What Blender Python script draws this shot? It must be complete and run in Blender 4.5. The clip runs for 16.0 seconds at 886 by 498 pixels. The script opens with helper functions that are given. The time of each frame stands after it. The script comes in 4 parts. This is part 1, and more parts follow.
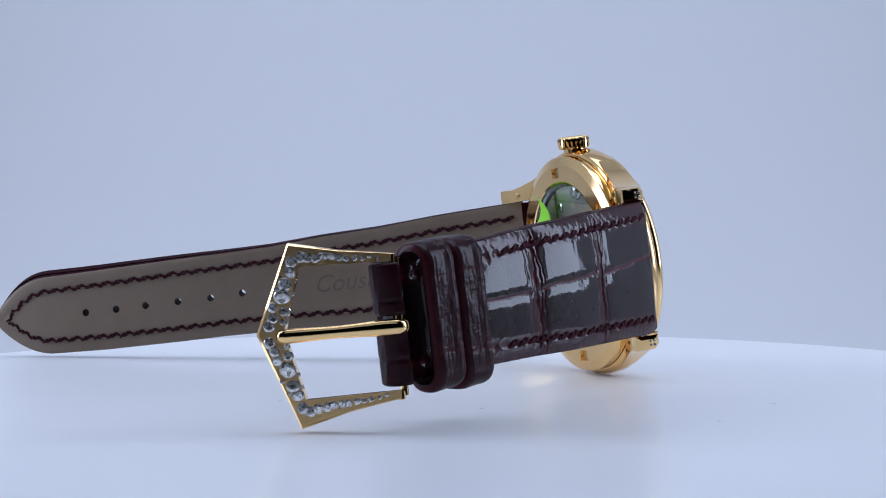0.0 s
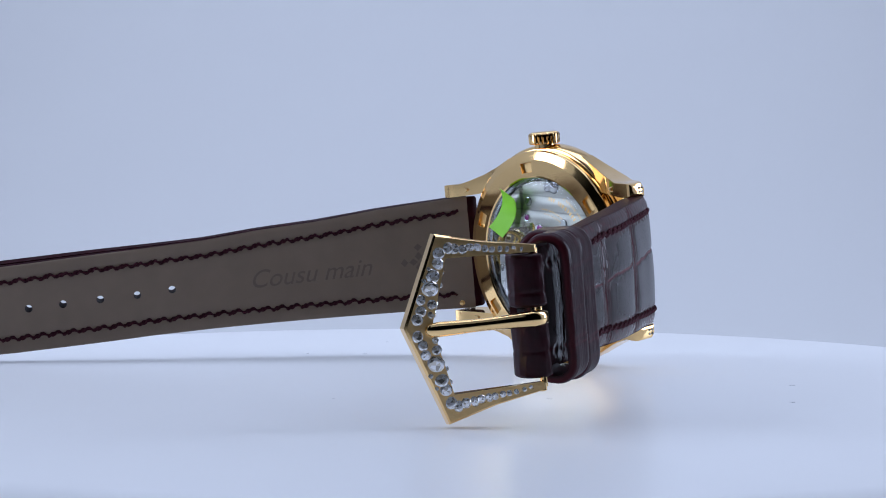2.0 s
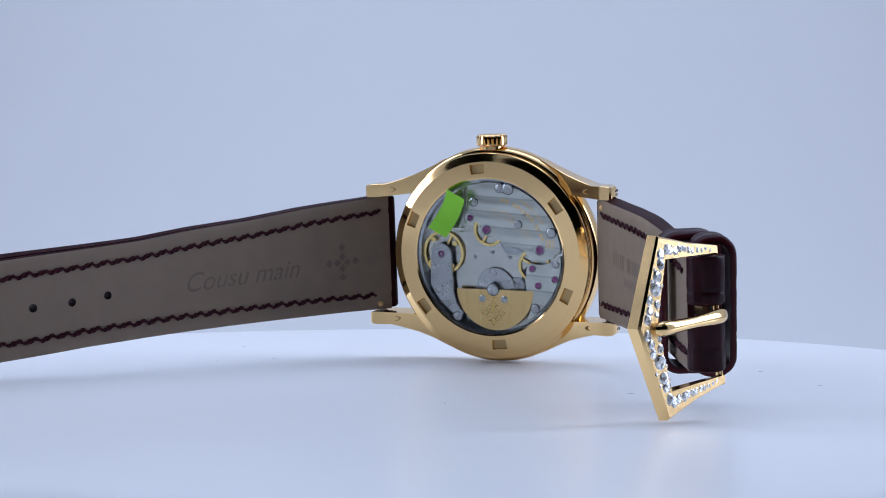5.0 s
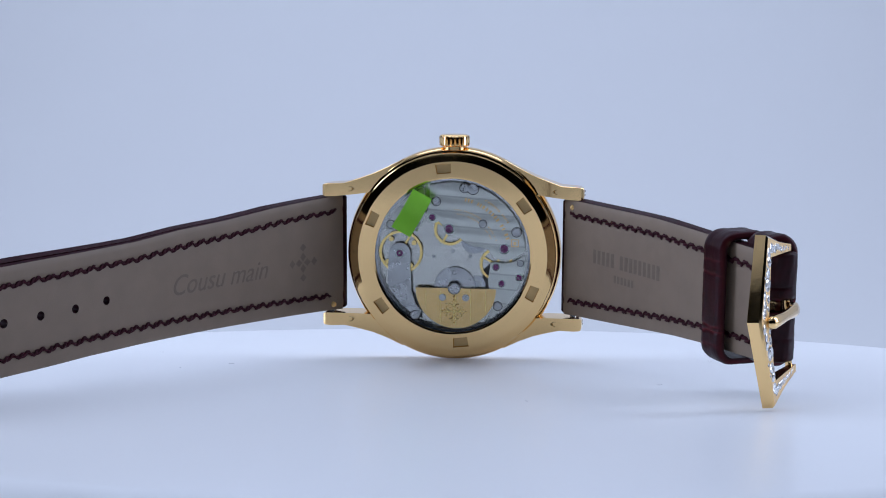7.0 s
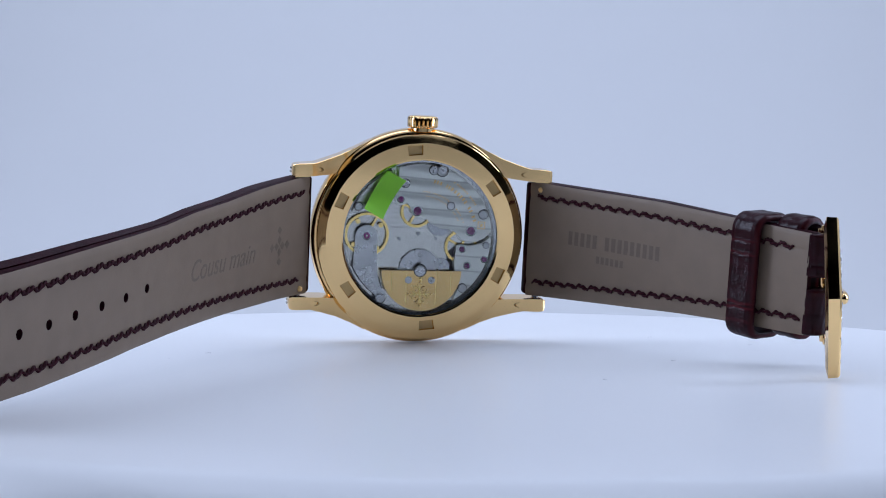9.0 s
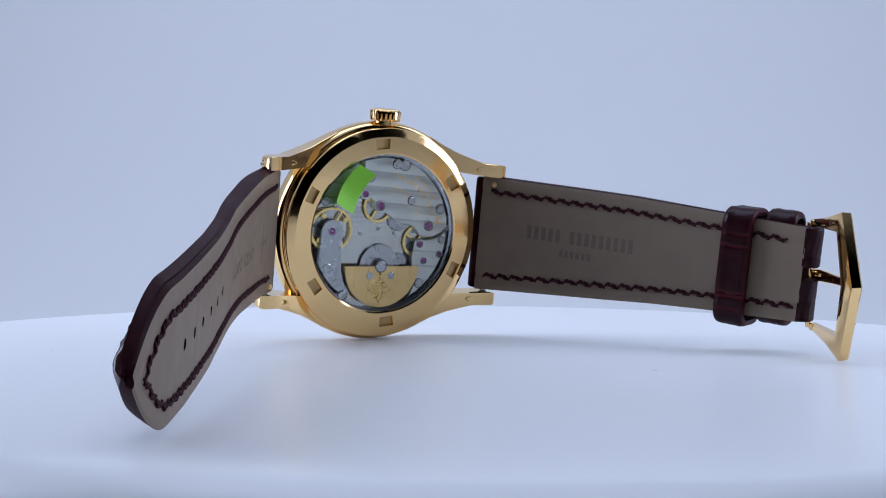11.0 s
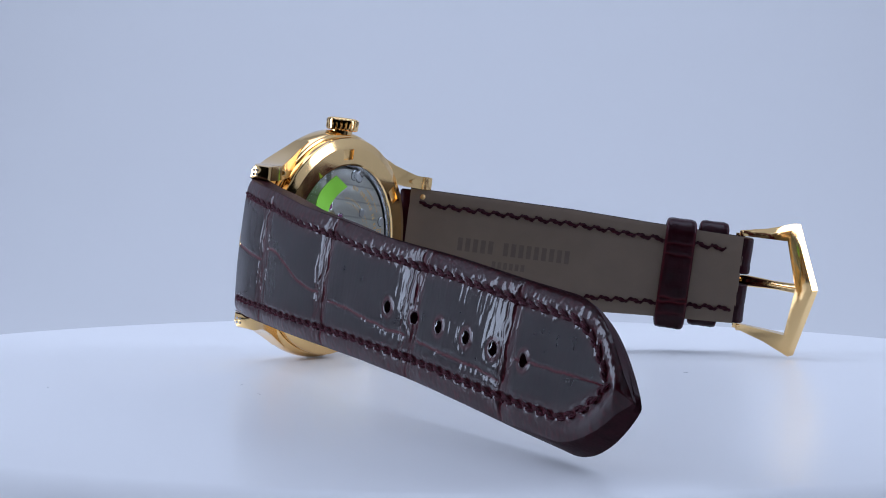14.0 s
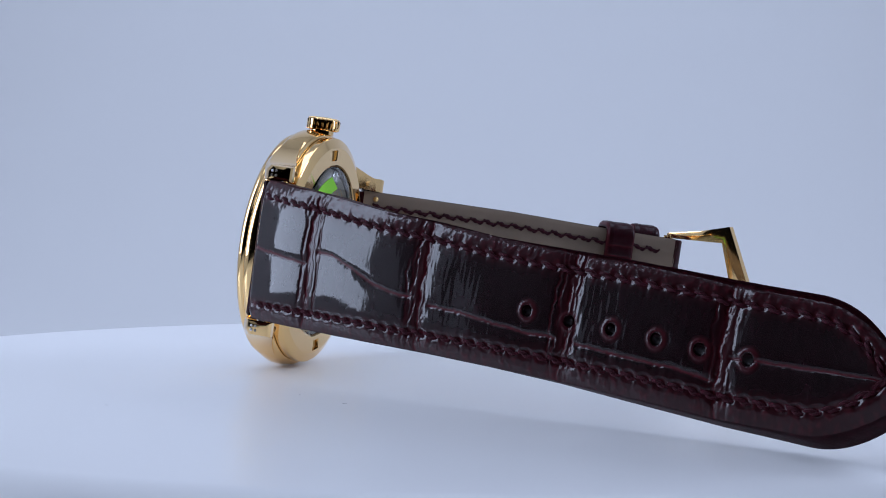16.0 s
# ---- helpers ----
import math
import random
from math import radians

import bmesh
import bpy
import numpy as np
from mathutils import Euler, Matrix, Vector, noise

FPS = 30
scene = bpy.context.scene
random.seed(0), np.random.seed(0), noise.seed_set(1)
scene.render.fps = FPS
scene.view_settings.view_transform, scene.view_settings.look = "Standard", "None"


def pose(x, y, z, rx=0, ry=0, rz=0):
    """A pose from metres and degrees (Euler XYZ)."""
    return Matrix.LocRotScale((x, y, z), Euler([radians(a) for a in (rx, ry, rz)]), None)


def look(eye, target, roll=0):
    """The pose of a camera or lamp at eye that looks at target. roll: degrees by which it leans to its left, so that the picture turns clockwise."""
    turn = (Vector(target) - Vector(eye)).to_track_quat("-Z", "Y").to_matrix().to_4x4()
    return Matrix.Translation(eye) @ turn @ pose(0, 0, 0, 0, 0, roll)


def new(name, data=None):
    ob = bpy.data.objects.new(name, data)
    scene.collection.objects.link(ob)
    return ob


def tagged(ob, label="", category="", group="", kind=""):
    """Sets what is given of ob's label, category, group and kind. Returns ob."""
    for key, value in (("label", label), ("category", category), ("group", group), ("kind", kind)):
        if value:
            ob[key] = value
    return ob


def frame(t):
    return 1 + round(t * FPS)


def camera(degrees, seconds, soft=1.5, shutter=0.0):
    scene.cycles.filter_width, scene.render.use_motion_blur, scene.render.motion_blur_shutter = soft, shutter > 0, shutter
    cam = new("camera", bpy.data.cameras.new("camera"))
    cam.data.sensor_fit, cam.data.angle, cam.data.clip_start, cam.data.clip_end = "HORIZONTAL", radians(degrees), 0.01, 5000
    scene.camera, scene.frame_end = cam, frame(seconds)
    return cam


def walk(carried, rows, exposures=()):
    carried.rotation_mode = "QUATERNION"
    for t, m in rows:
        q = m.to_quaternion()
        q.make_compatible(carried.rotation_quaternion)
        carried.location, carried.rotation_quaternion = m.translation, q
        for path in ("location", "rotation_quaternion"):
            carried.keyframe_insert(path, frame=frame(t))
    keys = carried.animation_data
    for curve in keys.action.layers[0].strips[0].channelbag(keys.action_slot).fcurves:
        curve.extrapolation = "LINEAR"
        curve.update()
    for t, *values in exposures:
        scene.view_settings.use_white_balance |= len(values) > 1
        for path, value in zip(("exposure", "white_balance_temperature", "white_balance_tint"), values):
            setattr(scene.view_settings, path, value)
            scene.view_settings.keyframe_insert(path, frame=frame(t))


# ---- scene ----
cam = camera(34.429, 16.0, soft=1.0)
# seconds, distance from the turntable axis, height over it, yaw, pitch, roll
CAMERA_ROWS = [
    (0, 0.21594, 0.02382, 0.354, -0.972, -0.096),
    (0.5, 0.21587, 0.02350, 0.349, -0.980, -0.129),
    (1, 0.21569, 0.02330, 0.353, -0.999, -0.028),
    (1.5, 0.21518, 0.02314, 0.314, -1.055, 0.096),
    (2, 0.21483, 0.02283, 0.303, -0.997, 0.148),
    (2.5, 0.21432, 0.02276, 0.357, -0.994, 0.165),
    (3, 0.21408, 0.02279, 0.366, -1.031, 0.268),
    (3.5, 0.21371, 0.02252, 0.376, -0.916, 0.271),
    (4, 0.21342, 0.02260, 0.400, -1.036, 0.322),
    (6.5, 0.21543, 0.02288, 0.380, -0.842, 0.508),
    (7, 0.21565, 0.02275, 0.578, -0.973, 0.370),
    (7.5, 0.21584, 0.02277, 0.834, -1.224, 0.334),
    (8, 0.21586, 0.02266, 0.917, -1.382, 0.403),
    (8.5, 0.21521, 0.02240, 0.884, -1.490, 0.456),
    (9, 0.21544, 0.02239, 0.964, -1.594, 0.438),
    (11.5, 0.21503, 0.02309, 1.000, -1.975, 0.475),
    (12, 0.21486, 0.02248, 0.989, -1.894, 0.517),
    (12.5, 0.21478, 0.02347, 1.091, -2.060, 0.534),
    (13, 0.21500, 0.02357, 1.100, -1.766, 0.487),
    (13.5, 0.21446, 0.02323, 1.077, -1.489, 0.465),
    (14, 0.21471, 0.02304, 1.065, -1.445, 0.502),
    (14.5, 0.21515, 0.02295, 1.044, -1.429, 0.461),
    (15, 0.21556, 0.02308, 0.954, -1.553, 0.554),
    (15.5, 0.21583, 0.02296, 0.926, -1.475, 0.600),
    (16, 0.21510, 0.02263, 0.908, -1.217, 0.662),
]
# seconds, turn of the table in degrees
TURN_ROWS = [
    (0, -68.144),
    (0.5, -63.649),
    (1, -59.165),
    (1.5, -54.666),
    (2, -50.172),
    (2.5, -45.730),
    (3, -41.190),
    (3.5, -36.770),
    (4, -32.347),
    (6.5, -10.112),
    (7, -5.546),
    (7.5, -0.963),
    (8, 3.668),
    (8.5, 8.181),
    (9, 12.725),
    (11.5, 35.865),
    (12, 40.838),
    (12.5, 45.360),
    (13, 49.742),
    (13.5, 54.168),
    (14, 58.516),
    (14.5, 62.814),
    (15, 67.190),
    (15.5, 71.640),
    (16, 75.990),
]
walk(cam, [(t, Matrix.Translation((0, -r, h)) @ pose(0, 0, 0, 0, 0, yaw) @ pose(0, 0, 0, 90 + pit, 0, 0) @ pose(0, 0, 0, 0, 0, rol))
           for t, r, h, yaw, pit, rol in CAMERA_ROWS], [(0, -0.21), (4, -0.17), (9, -0.11), (12.5, -0.21), (14, -0.21), (16, -0.28)])

# ---- light ----
LIGHT_COLOR = (0.645, 0.75, 1.0)
world = bpy.data.worlds.new("world")
world.use_nodes = True
world.node_tree.nodes["Background"].inputs[0].default_value = (0.35, 0.4, 0.5, 1)
world.node_tree.nodes["Background"].inputs[1].default_value = 0.15
scene.world = world


def area_lamp(name, eye, target, sx, sy, watts):
    lamp = bpy.data.lights.new(name, "AREA")
    lamp.shape, lamp.size, lamp.size_y, lamp.energy, lamp.color = "RECTANGLE", sx, sy, watts, LIGHT_COLOR
    ob = new(name, lamp)
    ob.matrix_world = look(eye, target)
    return ob


area_lamp("ceiling_panel", (0, 0.07, 0.465), (0, 0.07, 0), 0.44, 0.30, 1.12)
area_lamp("side_panel_left", (-0.315, 0.012, 0.18), (0, 0.012, 0.18), 0.12, 0.33, 1.0)
area_lamp("side_panel_right", (0.315, 0.022, 0.18), (0, 0.022, 0.18), 0.10, 0.33, 0.76)


# ---- materials ----
def material(name, color, rough=0.5, metal=0.0, coat=0.0, coat_rough=0.05, var=0.0, var_scale=300.0, bump=0.0, bump_scale=3000.0,
             spec=0.5, ior=1.5, transmission=0.0, rough_var=0.0, uv=None):
    """A principled material with colour variation, roughness variation and a fine relief."""
    m = bpy.data.materials.new(name)
    m.use_nodes = True
    nt = m.node_tree
    b = nt.nodes["Principled BSDF"]
    b.inputs["Base Color"].default_value = (*color, 1)
    b.inputs["Roughness"].default_value = rough
    b.inputs["Metallic"].default_value = metal
    b.inputs["Coat Weight"].default_value = coat
    b.inputs["Coat Roughness"].default_value = coat_rough
    b.inputs["Specular IOR Level"].default_value = spec
    b.inputs["IOR"].default_value = ior
    b.inputs["Transmission Weight"].default_value = transmission
    tc = nt.nodes.new("ShaderNodeTexCoord")
    out = tc.outputs["Object"]
    if uv:
        mp = nt.nodes.new("ShaderNodeMapping")
        mp.inputs["Scale"].default_value = uv
        nt.links.new(tc.outputs["UV"], mp.inputs["Vector"])
        out = mp.outputs["Vector"]

    def noise_tex(scale, detail):
        n = nt.nodes.new("ShaderNodeTexNoise")
        n.inputs["Scale"].default_value, n.inputs["Detail"].default_value = scale, detail
        nt.links.new(out, n.inputs["Vector"])
        return n.outputs["Fac"]

    if var:
        ramp = nt.nodes.new("ShaderNodeMapRange")
        ramp.inputs["From Min"].default_value, ramp.inputs["From Max"].default_value = 0.3, 0.7
        ramp.inputs["To Min"].default_value, ramp.inputs["To Max"].default_value = 1 - var, 1 + var
        nt.links.new(noise_tex(var_scale, 4), ramp.inputs["Value"])
        mix = nt.nodes.new("ShaderNodeVectorMath")
        mix.operation = "SCALE"
        mix.inputs[0].default_value = color
        nt.links.new(ramp.outputs["Result"], mix.inputs["Scale"])
        nt.links.new(mix.outputs["Vector"], b.inputs["Base Color"])
    if rough_var:
        ramp = nt.nodes.new("ShaderNodeMapRange")
        ramp.inputs["From Min"].default_value, ramp.inputs["From Max"].default_value = 0.3, 0.7
        ramp.inputs["To Min"].default_value, ramp.inputs["To Max"].default_value = max(rough - rough_var, 0.01), rough + rough_var
        nt.links.new(noise_tex(var_scale * 1.7, 3), ramp.inputs["Value"])
        nt.links.new(ramp.outputs["Result"], b.inputs["Roughness"])
    if bump:
        bn = nt.nodes.new("ShaderNodeBump")
        bn.inputs["Strength"].default_value, bn.inputs["Distance"].default_value = bump, 0.0002
        nt.links.new(noise_tex(bump_scale, 5), bn.inputs["Height"])
        nt.links.new(bn.outputs["Normal"], b.inputs["Normal"])
        if coat:
            nt.links.new(bn.outputs["Normal"], b.inputs["Coat Normal"])
    return m


FABRIC = material("white_tent_fabric", (0.68, 0.68, 0.685), 0.85, var=0.012, var_scale=3, bump=0.03, bump_scale=900)
ROOM = material("dim_room_paint", (0.035, 0.035, 0.038), 0.8, var=0.1, var_scale=2, bump=0.1, bump_scale=200)
TABLE = material("white_gloss_acrylic", (0.84, 0.84, 0.845), 0.30, spec=0.42, var=0.01, var_scale=14, rough_var=0.015)
GOLD = material("polished_yellow_gold", (0.94, 0.635, 0.29), 0.09, 1.0, rough_var=0.035, var=0.015, var_scale=120, bump=0.02, bump_scale=900)
GOLD_MATT = material("satin_yellow_gold", (0.86, 0.585, 0.25), 0.33, 1.0, rough_var=0.06, var=0.04, var_scale=400, bump=0.08, bump_scale=5000)
GOLD_PAVE = material("bead_set_gold", (0.82, 0.55, 0.25), 0.36, 1.0, rough_var=0.08, var=0.06, var_scale=900, bump=0.3, bump_scale=3500)
GOLD_SLOT = material("dull_gold_recess", (0.62, 0.42, 0.19), 0.42, 1.0, var=0.05, var_scale=500, bump=0.1, bump_scale=4000)
GOLD_BRIGHT = material("gilt_brass_wheel", (0.86, 0.62, 0.22), 0.22, 1.0, var=0.05, var_scale=600)
EDGE = material("painted_burgundy_edge", (0.024, 0.0028, 0.006), 0.55, spec=0.05, coat=0.05, coat_rough=0.25, var=0.3, var_scale=700, bump=0.25, bump_scale=2500)
LINING = material("taupe_calf_lining", (0.222, 0.162, 0.116), 0.55, var=0.05, var_scale=260, bump=0.10, bump_scale=5200, rough_var=0.05, spec=0.4)
STAMP = material("pressed_taupe_leather", (0.150, 0.108, 0.078), 0.52, var=0.08, var_scale=900, bump=0.1, bump_scale=4000)
THREAD = material("burgundy_linen_thread", (0.052, 0.0045, 0.0115), 0.6, spec=0.15, var=0.35, var_scale=2500, bump=0.6, bump_scale=7000)
THREAD_INNER = material("dark_burgundy_thread", (0.036, 0.0038, 0.009), 0.6, spec=0.15, var=0.35, var_scale=2500, bump=0.6, bump_scale=7000)
STEEL = material("rhodium_plate", (0.48, 0.485, 0.49), 0.30, 1.0, var=0.06, var_scale=300, rough_var=0.08, bump=0.03, bump_scale=3000)
STEEL_DARK = material("grey_steel", (0.42, 0.43, 0.45), 0.25, 1.0, var=0.1, var_scale=900)
# near-black colour that stands for shade in gaps of the movement
SHADOW_PLATE = material("painted_movement_shade", (0.10, 0.10, 0.10), 0.5, 0.6, var=0.2, var_scale=900)
JEWEL = material("synthetic_ruby", (0.22, 0.03, 0.16), 0.06, coat=1.0, var=0.2, var_scale=2000)
STICKER = material("green_sticker_paper", (0.30, 0.75, 0.045), 0.6, var=0.04, var_scale=300, bump=0.05, bump_scale=4000)
DUST = material("grey_dust", (0.42, 0.42, 0.44), 0.8, var=0.1)


def glass(name, color):
    m = material(name, color, 0.0, ior=1.22, transmission=1.0)
    return m


SAPPHIRE = glass("sapphire_crystal", (0.97, 0.985, 0.98))


def painted_sparkle_diamond():
    """Sparkle put into the colour: each facet is dark, warm grey or white at random."""
    m = material("painted_sparkle_diamond", (0.8, 0.82, 0.85), 0.05, ior=2.4, spec=0.8, metal=0.4)
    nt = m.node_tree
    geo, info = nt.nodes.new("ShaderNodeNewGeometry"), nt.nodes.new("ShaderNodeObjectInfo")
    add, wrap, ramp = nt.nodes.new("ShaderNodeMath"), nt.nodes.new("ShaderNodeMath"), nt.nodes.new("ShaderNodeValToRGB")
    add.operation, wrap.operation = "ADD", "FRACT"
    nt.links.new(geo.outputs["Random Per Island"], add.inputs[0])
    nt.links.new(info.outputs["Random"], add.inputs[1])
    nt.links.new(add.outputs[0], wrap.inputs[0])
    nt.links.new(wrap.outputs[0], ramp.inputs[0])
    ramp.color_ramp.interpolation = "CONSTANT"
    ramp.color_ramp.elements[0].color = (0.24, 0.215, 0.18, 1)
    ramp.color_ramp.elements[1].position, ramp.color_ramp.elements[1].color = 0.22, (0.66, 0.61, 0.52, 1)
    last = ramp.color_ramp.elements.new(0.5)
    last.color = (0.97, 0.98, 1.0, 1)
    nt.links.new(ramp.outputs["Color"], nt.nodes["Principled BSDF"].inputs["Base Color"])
    return m


DIAMOND = painted_sparkle_diamond()


def alligator(name, dark, red, rough, coat, coat_rough, grain):
    """Glazed reptile leather; the glaze thins and the dye reddens in the grooves between scales."""
    m = material(name, dark, rough, coat=coat, coat_rough=coat_rough, var=0.3, var_scale=5, bump=grain, bump_scale=38, spec=0.05, uv=(1.0, 0.6, 1))
    nt = m.node_tree
    b = nt.nodes["Principled BSDF"]
    at = nt.nodes.new("ShaderNodeAttribute")
    at.attribute_name = "groove"
    mix = nt.nodes.new("ShaderNodeMix")
    mix.data_type = "RGBA"
    nt.links.new(at.outputs["Fac"], mix.inputs["Factor"])
    nt.links.new(b.inputs["Base Color"].links[0].from_socket, mix.inputs["A"])
    mix.inputs["B"].default_value = (*red, 1)
    nt.links.new(mix.outputs["Result"], b.inputs["Base Color"])
    glaze = nt.nodes.new("ShaderNodeMapRange")
    glaze.inputs["To Min"].default_value, glaze.inputs["To Max"].default_value = coat, coat * .3
    nt.links.new(at.outputs["Fac"], glaze.inputs["Value"])
    nt.links.new(glaze.outputs["Result"], b.inputs["Coat Weight"])
    matt = nt.nodes.new("ShaderNodeMapRange")
    matt.inputs["To Min"].default_value, matt.inputs["To Max"].default_value = coat_rough, .28
    nt.links.new(at.outputs["Fac"], matt.inputs["Value"])
    nt.links.new(matt.outputs["Result"], b.inputs["Coat Roughness"])
    return m


LEATHER = alligator("burgundy_alligator", (0.0085, 0.0009, 0.0022), (0.098, 0.009, 0.016), 0.45, 0.66, 0.04, 0.012)
LEATHER_DULL = alligator("waxed_burgundy_alligator", (0.021, 0.0018, 0.0045), (0.10, 0.010, 0.016), 0.5, 0.24, 0.16, 0.10)


def striped_steel():
    """Rhodium plate with broad polished waves."""
    m = material("striped_rhodium_plate", (0.58, 0.585, 0.54), 0.28, 1.0, var=0.04, var_scale=300)
    nt = m.node_tree
    b = nt.nodes["Principled BSDF"]
    tc = nt.nodes.new("ShaderNodeTexCoord")
    mp = nt.nodes.new("ShaderNodeMapping")
    mp.inputs["Rotation"].default_value = (0, radians(-4), 0)
    wave = nt.nodes.new("ShaderNodeTexWave")
    wave.wave_type, wave.bands_direction, wave.wave_profile = "BANDS", "Z", "SIN"
    wave.inputs["Scale"].default_value, wave.inputs["Distortion"].default_value = 128, 0.0
    bn = nt.nodes.new("ShaderNodeBump")
    bn.inputs["Strength"].default_value, bn.inputs["Distance"].default_value = 1.0, 0.000034
    nt.links.new(tc.outputs["Object"], mp.inputs["Vector"])
    nt.links.new(mp.outputs["Vector"], wave.inputs["Vector"])
    nt.links.new(wave.outputs["Fac"], bn.inputs["Height"])
    nt.links.new(bn.outputs["Normal"], b.inputs["Normal"])
    # fine engraved line between two waves
    line, tint = nt.nodes.new("ShaderNodeMapRange"), nt.nodes.new("ShaderNodeVectorMath")
    line.inputs["From Max"].default_value = 0.06
    line.inputs["To Min"].default_value, line.inputs["To Max"].default_value = 0.7, 1.0
    tint.operation = "SCALE"
    nt.links.new(wave.outputs["Fac"], line.inputs["Value"])
    nt.links.new(b.inputs["Base Color"].links[0].from_socket, tint.inputs[0])
    nt.links.new(line.outputs["Result"], tint.inputs["Scale"])
    nt.links.new(tint.outputs["Vector"], b.inputs["Base Color"])
    return m


def pearled_steel():
    """Rhodium plate with overlapping round graining."""
    m = material("pearled_rhodium_plate", (0.58, 0.57, 0.53), 0.2, 1.0, var=0.05, var_scale=300)
    nt = m.node_tree
    b = nt.nodes["Principled BSDF"]
    tc = nt.nodes.new("ShaderNodeTexCoord")
    sep, comb = nt.nodes.new("ShaderNodeSeparateXYZ"), nt.nodes.new("ShaderNodeCombineXYZ")
    vo = nt.nodes.new("ShaderNodeTexVoronoi")
    vo.voronoi_dimensions = "2D"
    vo.inputs["Scale"].default_value, vo.inputs["Randomness"].default_value = 1250, 0.4
    bn = nt.nodes.new("ShaderNodeBump")
    bn.inputs["Strength"].default_value, bn.inputs["Distance"].default_value = 0.45, 0.00009
    nt.links.new(tc.outputs["Object"], sep.inputs[0])
    nt.links.new(sep.outputs["X"], comb.inputs["X"])
    nt.links.new(sep.outputs["Z"], comb.inputs["Y"])
    nt.links.new(comb.outputs[0], vo.inputs["Vector"])
    nt.links.new(vo.outputs["Distance"], bn.inputs["Height"])
    nt.links.new(bn.outputs["Normal"], b.inputs["Normal"])
    return m


STRIPED = striped_steel()
PEARLED = pearled_steel()

MM = 0.001


# ---- mesh helpers; lengths in millimetres ----
def finish(bm, name, mats, smooth=True, angle=40):
    bmesh.ops.recalc_face_normals(bm, faces=bm.faces)
    me = bpy.data.meshes.new(name)
    for v in bm.verts:
        v.co *= MM
    for f in bm.faces:
        f.smooth = smooth
    bm.to_mesh(me)
    bm.free()
    for m in (mats if isinstance(mats, (list, tuple)) else [mats]):
        me.materials.append(m)
    if smooth:
        me.set_sharp_from_angle(angle=radians(angle))
    return me


def part(name, bm, mats, parent, label="", smooth=True, angle=40):
    """Links a bmesh as one mesh object under a thing or under a part."""
    return piece(name, finish(bm, name, mats, smooth, angle), parent, label=label)


def piece(name, me, parent, m=None, label=""):
    ob = new(name, me)
    ob.parent = parent
    base = CASE if parent is watch else Matrix.Identity(4)
    ob.matrix_basis = base @ m if m is not None else base
    return tagged(ob, label)


def grid(bm, rows, closed_u=False, closed_v=False):
    """Faces over rows of points."""
    vs = [[bm.verts.new(p) for p in row] for row in rows]
    nu, nv = len(vs), len(vs[0])
    for i in range(nu if closed_u else nu - 1):
        for j in range(nv if closed_v else nv - 1):
            bm.faces.new((vs[i][j], vs[(i + 1) % nu][j], vs[(i + 1) % nu][(j + 1) % nv], vs[i][(j + 1) % nv]))
    return vs


def loft(bm, sections, caps=True):
    """A closed solid through cross-sections with the same number of points."""
    vs = grid(bm, sections, closed_v=True)
    if caps:
        bm.faces.new(vs[0])
        bm.faces.new(vs[-1][::-1])
    return vs


def revolve(bm, profile, seg=128, centre=(0, 0), closed=False):
    """Turns a profile of (radius, y) about the y axis through centre (x, z)."""
    rows = []
    for i in range(seg):
        a = 2 * math.pi * i / seg
        rows.append([(centre[0] + r * math.sin(a), y, centre[1] + r * math.cos(a)) for r, y in profile])
    grid(bm, rows, closed_u=True, closed_v=closed)
    bmesh.ops.remove_doubles(bm, verts=bm.verts, dist=1e-5)


def prism(bm, outline, y0, y1):
    """An outline of (x, z) extruded from y0 to y1."""
    loft(bm, [[(x, y0, z) for x, z in outline], [(x, y1, z) for x, z in outline]])


def tube(bm, points, radius, seg=10, caps=True):
    """A round rod along points; radius may be a list."""
    pts = [Vector(p) for p in points]
    radii = radius if isinstance(radius, (list, tuple)) else [radius] * len(pts)
    secs = []
    for i, p in enumerate(pts):
        d = (pts[min(i + 1, len(pts) - 1)] - pts[max(i - 1, 0)]).normalized()
        a = d.orthogonal() if i == 0 else (a - d * a.dot(d))
        a = a.normalized()
        b = d.cross(a)
        secs.append([p + radii[i] * (a * math.cos(k) + b * math.sin(k)) for k in np.linspace(0, 2 * math.pi, seg, endpoint=False)])
    loft(bm, secs, caps)


def arc(r, a0, a1, n, centre=(0, 0)):
    """Points (x, z) on a circle; degrees from the top, clockwise."""
    return [(centre[0] + r * math.sin(radians(a)), centre[1] + r * math.cos(radians(a))) for a in np.linspace(a0, a1, n)]


def soften(bm, width, seg=2, angle=30):
    edges = [e for e in bm.edges if len(e.link_faces) == 2 and e.calc_face_angle(0) > radians(angle)]
    bmesh.ops.bevel(bm, geom=edges, offset=width, segments=seg, affect="EDGES", clamp_overlap=True)


